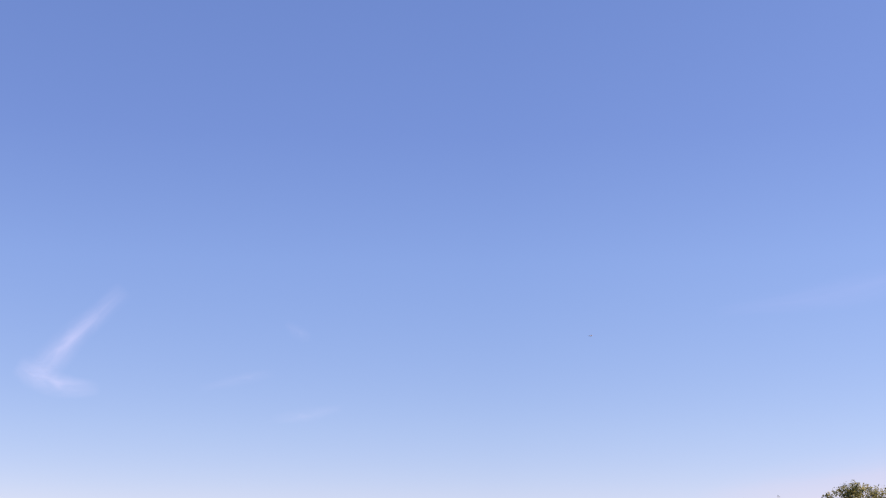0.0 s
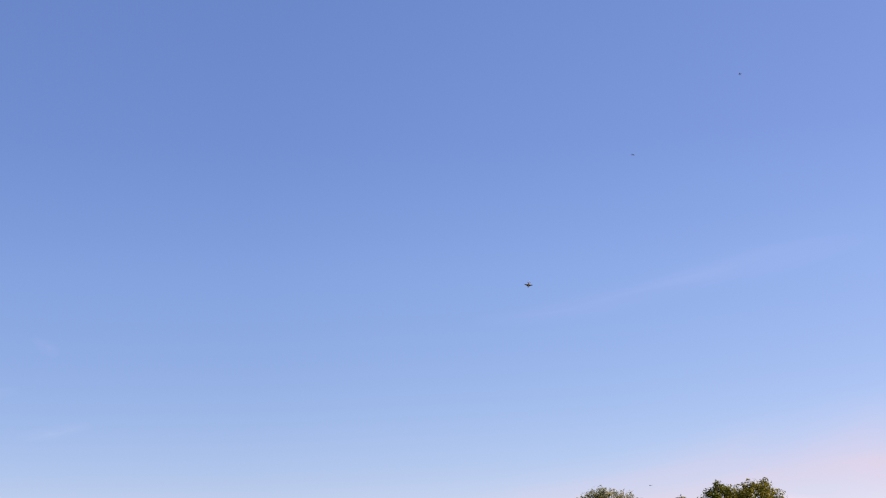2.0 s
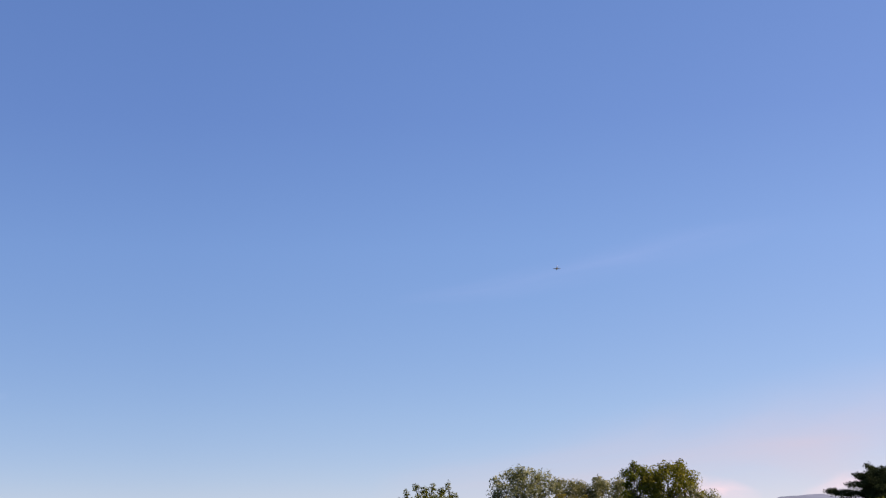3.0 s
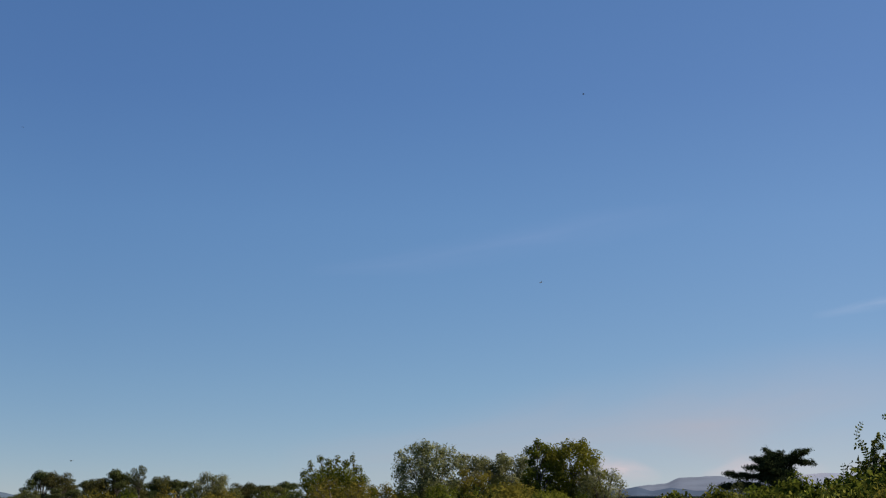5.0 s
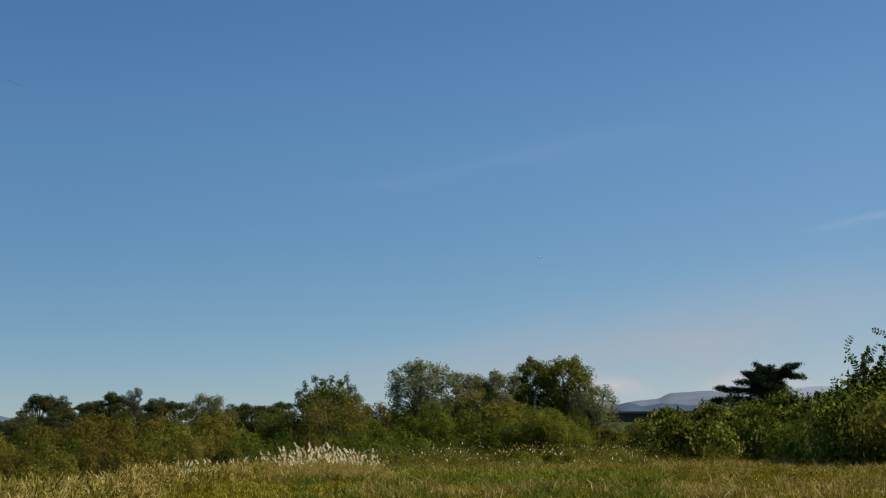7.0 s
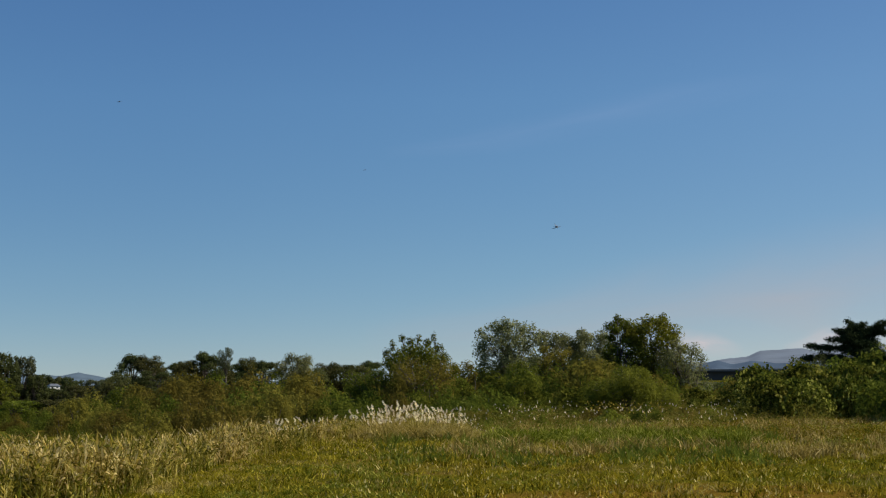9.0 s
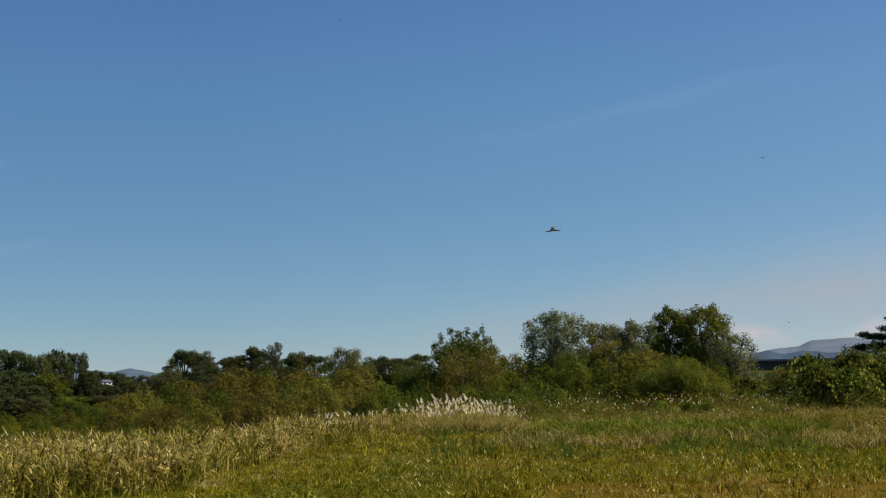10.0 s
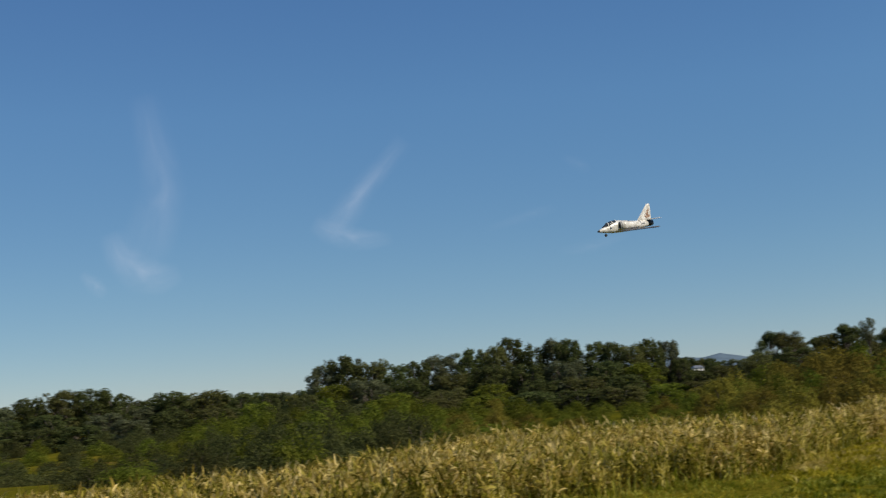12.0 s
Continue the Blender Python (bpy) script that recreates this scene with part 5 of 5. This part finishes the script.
def build_jet():
    paint = rough_material("white_jet_paint", (0.36, 0.33, 0.27), (0.80, 0.79, 0.76), 16, 0.35, bump=0.02)
    # dark grey for trim; on the wings it paints in their shaded underside
    under = rough_material("wing_shade_and_trim_grey", (0.10, 0.10, 0.11), (0.17, 0.17, 0.18), 7, 0.4, bump=0.02)
    black = rough_material("black_paint", (0.012, 0.012, 0.014), (0.03, 0.03, 0.03), 9, 0.4)
    mark = rough_material("brown_red_marking", (0.20, 0.10, 0.06), (0.38, 0.24, 0.16), 30, 0.5)
    smoke = rough_material("smoked_canopy", (0.02, 0.025, 0.03), (0.04, 0.045, 0.05), 4, 0.08)
    jet = new("model_jet")
    # body, nose ahead along x
    bm = bmesh.new()
    loft(bm, ((0.66, -0.02, 0.008, 0.008), (0.62, -0.016, 0.022, 0.024), (0.54, -0.008, 0.038, 0.044), (0.44, 0.002, 0.052, 0.064), (0.36, 0.018, 0.064, 0.092), (0.24, 0.024, 0.076, 0.102), (0.1, 0.016, 0.082, 0.092), (-0.05, 0.008, 0.079, 0.08), (-0.2, 0.004, 0.068, 0.066), (-0.34, 0.008, 0.056, 0.054), (-0.43, 0.014, 0.048, 0.048)))
    body = part("fuselage", bm, paint, jet, even=True)
    bm = bmesh.new()
    loft(bm, ((0.672, -0.02, 0.004, 0.004), (0.652, -0.019, 0.0125, 0.0125), (0.63, -0.017, 0.021, 0.022)), 14)
    part("nose_cone", bm, black, body, "black nose tip", True)
    bm = bmesh.new()
    loft(bm, ((0.56, 0.034, 0.008, 0.006), (0.49, 0.056, 0.03, 0.026), (0.40, 0.082, 0.042, 0.036), (0.31, 0.094, 0.045, 0.039), (0.20, 0.094, 0.03, 0.02)), 14)
    can = part("canopy", bm, smoke, jet, "dark smoked canopy", True)
    for x, z in ((0.455, 0.068), (0.37, 0.088), (0.285, 0.096)):
        bm = bmesh.new()
        loft(bm, ((x + 0.006, z, 0.0455, 0.039), (x - 0.006, z + 0.001, 0.045, 0.0385)), 14)
        part("canopy_frame", bm, paint, can)
    for x, half, tall in ((0.43, 0.056, 0.072), (0.02, 0.083, 0.088), (-0.22, 0.068, 0.066)):
        bm = bmesh.new()
        loft(bm, ((x + 0.003, 0.012, half, tall), (x - 0.003, 0.012, half, tall)))
        part("panel_seam", bm, under, body, "thin grey panel seam")
    bm = bmesh.new()
    loft(bm, ((0.24, 0.08, 0.03, 0.03), (0.08, 0.078, 0.03, 0.03), (-0.1, 0.055, 0.026, 0.026), (-0.3, 0.046, 0.02, 0.028), (-0.44, 0.046, 0.012, 0.02)), 12)
    part("spine", bm, paint, body, even=True)
    bm = bmesh.new()
    loft(bm, ((-0.40, 0.013, 0.053, 0.056), (-0.45, 0.014, 0.05, 0.052), (-0.51, 0.014, 0.044, 0.046)), 16)
    part("exhaust_nozzle", bm, black, jet, "dark exhaust nozzle", True)
    for s in (1, -1):
        bm = bmesh.new()
        loft(bm, ((0.25, 0.035, 0.038, 0.066), (0.12, 0.028, 0.038, 0.062), (-0.05, 0.015, 0.022, 0.046), (-0.18, 0.01, 0.01, 0.03)), 14)
        bmesh.ops.translate(bm, verts=bm.verts, vec=(0, s * 0.078, 0))
        duct = part("intake", bm, paint, jet, even=True)
        # a solid black plug stands in for the shaded hollow of the intake
        bm = bmesh.new()
        loft(bm, ((0.264, 0.036, 0.024, 0.045), (0.225, 0.034, 0.0405, 0.0675)), 14)
        bmesh.ops.translate(bm, verts=bm.verts, vec=(0, s * 0.078, 0))
        part("intake_shade_plug", bm, black, duct, "black plug standing for the dark intake opening")
        bm = bmesh.new()
        slab(bm, [(0.22, s * 0.05), (-0.20, s * 0.45), (-0.27, s * 0.455), (-0.30, s * 0.43), (-0.29, s * 0.05)], 0.011)
        bmesh.ops.translate(bm, verts=bm.verts, vec=(0, 0, -0.06))
        wing = part("wing", bm, under, jet)
        bm = bmesh.new()
        slab(bm, [(-0.245, s * 0.10), (-0.245, s * 0.40), (-0.31, s * 0.40), (-0.31, s * 0.10)], 0.006)
        bmesh.ops.translate(bm, verts=bm.verts, vec=(0, 0, -0.062))
        part("flap", bm, paint, wing)
        bm = bmesh.new()
        slab(bm, [(-0.36, s * 0.03), (-0.50, s * 0.20), (-0.55, s * 0.20), (-0.52, s * 0.03)], 0.007)
        bmesh.ops.translate(bm, verts=bm.verts, vec=(0, 0, 0.075))
        part("tailplane", bm, paint, jet)
    bm = bmesh.new()
    slab(bm, [(-0.18, 0.06), (-0.43, 0.325), (-0.495, 0.33), (-0.51, 0.29), (-0.50, 0.06)], 0.01, True)
    fin = part("tail_fin", bm, paint, jet)
    for s in (1, -1):
        bm = bmesh.new()
        for x, z, rx, rz in ((-0.43, 0.20, 0.018, 0.032), (-0.415, 0.165, 0.03, 0.026), (-0.445, 0.135, 0.028, 0.024), (-0.40, 0.115, 0.034, 0.014), (-0.455, 0.235, 0.012, 0.02), (-0.375, 0.135, 0.012, 0.02)):
            ring = [(x + rx * math.cos(q), z + rz * math.sin(q) * (1 + 0.25 * math.sin(3 * q))) for q in np.linspace(0, 5.6, 9)]
            face = [bm.verts.new((px, s * 0.0118, pz)) for px, pz in ring]
            back = [bm.verts.new((px, s * 0.009, pz)) for px, pz in ring]
            bm.faces.new(face)
            for i in range(9):
                bm.faces.new((face[i], face[(i + 1) % 9], back[(i + 1) % 9], back[i]))
        part("fin_marking", bm, mark, fin, "brown and red patch on the fin")
        bm = bmesh.new()
        box(bm, -0.17, -0.11, s * 0.076 - 0.001, s * 0.076 + 0.002, -0.005, 0.028)
        part("side_marking", bm, mark, body, "small brown marking bar")
        for x0, x1, z0, z1, y_ in ((-0.30, -0.24, 0.012, 0.03, 0.062), (0.0, 0.07, 0.03, 0.045, 0.084), (0.40, 0.44, 0.0, 0.02, 0.056)):
            bm = bmesh.new()
            box(bm, x0, x1, s * y_ - 0.002, s * y_ + 0.003, z0, z1)
            part("lettering_bar", bm, under, body, "grey bar of small lettering")
    bm = bmesh.new()
    tube(bm, [(0.49, 0, -0.04), (0.5, 0, -0.085)], [0.006, 0.006], 6)
    leg = part("nose_gear_leg", bm, under, jet)
    bm = bmesh.new()
    tube(bm, [(0.5, -0.012, -0.095), (0.5, 0.012, -0.095)], [0.022, 0.022], 12)
    part("wheel", bm, black, leg, "black rubber wheel")
    return tagged(jet, "white radio-controlled model jet with delta wings, flying", "model aircraft")


# ---- dragonflies ----
def dragonfly_form():
    skin = rough_material("dragonfly_body", (0.03, 0.02, 0.015), (0.09, 0.04, 0.02), 60, 0.5)
    veil = rough_material("dragonfly_wing", (0.10, 0.10, 0.10), (0.22, 0.21, 0.20), 80, 0.3)
    root = new("dragonfly")
    bm = bmesh.new()
    loft(bm, ((0.022, 0, 0.002, 0.002), (0.018, 0, 0.004, 0.004), (0.010, 0, 0.0045, 0.005), (0.0, 0, 0.0045, 0.005), (-0.008, 0, 0.002, 0.002), (-0.035, 0, 0.0018, 0.0018), (-0.04, 0, 0.0008, 0.0008)), 8)
    part("body", bm, skin, root, even=True)
    for s in (1, -1):
        for x, w in ((0.008, 0.036), (0.0, 0.034)):
            bm = bmesh.new()
            slab(bm, [(x, s * 0.002), (x + 0.004, s * w), (x - 0.004, s * (w + 0.002)), (x - 0.009, s * w * 0.7), (x - 0.007, s * 0.004)], 0.0004)
            part("wing", bm, veil, root)
    return tagged(root, "dark dragonfly flying over the meadow", "dragonfly", "dragonflies")


build_ground()
build_distance()
build_bridge()
build_house()
build_woods()
build_scrub()
build_low_bushes()
build_trees()
build_pine()
build_hedge()
build_reeds()
build_pampas()
build_lawn()
JET = build_jet()
FLIES = [dragonfly_form()]
FLIES += [copy_thing(FLIES[0], Matrix()) for _ in range(12)]

JET_PATH = [  # seconds, bearing, height over the eye in degrees, distance, nose off the line to the camera, nose up, bank
    (1, 8.09, 10.27, 240, 100, 0, 3),
    (1.5, 5.82, 10.52, 190, 110, 0, 3),
    (2, 3.46, 10.87, 145, 175, -14, 8),
    (2.5, 1.09, 10.86, 145, 175, -9, 5),
    (4.3, -3.28, 9.54, 290, 180, 5, 0),
    (4.5, -3.54, 9.44, 292, 180, 5, 0),
    (5, -3.98, 8.99, 305, 150, 0, -20),
    (5.5, -4.3, 8.15, 312, 110, 0, -20),
    (6, -4.37, 7.26, 308, 80, 0, -16),
    (6.5, -4.35, 6.85, 285, 50, 0, -14),
    (8.5, -2.77, 6.27, 150, -14, -10, 12),
    (9, -1.35, 6.21, 125, -10, -9, 16),
    (9.5, -0.04, 6.06, 105, -6, -7, 12),
    (10, 0.78, 5.8, 78, -2, 3, 4),
    (10.5, 2.09, 6.68, 59, 6, -3, 11),
    (11, 4.73, 7.81, 46, 10, -5, 16),
    (11.5, 9.68, 7.66, 32, 24, -11, 15),
    (11.8, 16.93, 7.17, 27, 34, -6, 20),
    (12, 21.54, 5.84, 22.5, 49, -6, -3),
]
FLIGHTS = [  # each dragonfly: seconds, bearing, height in degrees, distance
    ((1.5, -6.78, 19.22, 24), (2, -1.27, 16.03, 24), (2.5, 4.05, 11.83, 26)),
    ((2, -6.03, 18.92, 25), (2.5, 1.63, 14.25, 25)),
    ((4.5, -7.81, 19.12, 30), (5, -5.88, 16.78, 30), (5.5, -4.45, 16.27, 30)),
    ((5, 17.73, 14.69, 32), (5.5, 14.68, 14.04, 32)),
    ((4.5, 12.62, 1.61, 24), (5, 15.11, 1.48, 24)),
    ((5.5, -15.43, 8.45, 30), (6.5, -7.13, 7.56, 30)),
    ((8.5, 15.33, 8.67, 16), (9, 16.83, 11.32, 16), (9.5, 16.46, 14.17, 16)),
    ((8.5, 6.53, 6.78, 30), (9, 6.68, 8.68, 30)),
    ((9.5, -1.08, 8.36, 18), (10, -7.9, 8.42, 18)),
    ((10, 9.63, 14.61, 22), (10.5, 3.84, 14.71, 22)),
    ((9.5, -6.01, 2.71, 28), (10, -8.68, 1.7, 28)),
    ((10.5, -5.12, 8.52, 28), (10.8, -2.5, 8.19, 28), (11, -1.98, 7.18, 28)),
    ((1.5, -3.77, 3.02, 30), (2, -1.12, 2.44, 30)),
]


def spot(az, el, d):
    x, y = around(az, d * math.cos(radians(el)))
    return Vector((x, y, EYE + d * math.sin(radians(el))))


def motions():
    rows = []
    for t, az, el, d, off, up, bank in JET_PATH:
        q = spot(az, el, d)
        rows.append((t, pose(q.x, q.y, q.z, bank, -up, az - 90 - off)))
    first, then = rows[0], rows[1]
    slide = (first[1].translation - then[1].translation) / (then[0] - first[0])
    slide += Vector((-math.sin(0.25), math.cos(0.25), 0)) * 60
    start = Matrix.Translation(slide * first[0]) @ first[1]
    walk(JET, [(0, start)] + rows)
    for k, flight in enumerate(FLIGHTS):
        fly = FLIES[k]
        pts = [(f[0], spot(*f[1:])) for f in flight]
        v0 = (pts[1][1] - pts[0][1]) / (pts[1][0] - pts[0][0])
        v1 = (pts[-1][1] - pts[-2][1]) / (pts[-1][0] - pts[-2][0])
        t0, t1 = pts[0][0], pts[-1][0]
        # comes over the meadow from one side, leaves to the other
        come, go = (spot(85 if v.x > 0 else -75, 20, 16 + k) for v in (v0, -v1))
        full = [(0, come + Vector((0, 0, 0.5))), (t0 - 0.8, come), (t0 - 0.3, pts[0][1] - v0 * 0.3)]
        full += pts + [(t1 + 0.3, pts[-1][1] + v1 * 0.3), (t1 + 0.8, go), (12, go + Vector((0, 0, 0.5)))]
        turn = math.degrees(math.atan2(v1.y, v1.x))
        walk(fly, [(t, pose(q.x, q.y, q.z, 14, 0, turn)) for t, q in full])


motions()
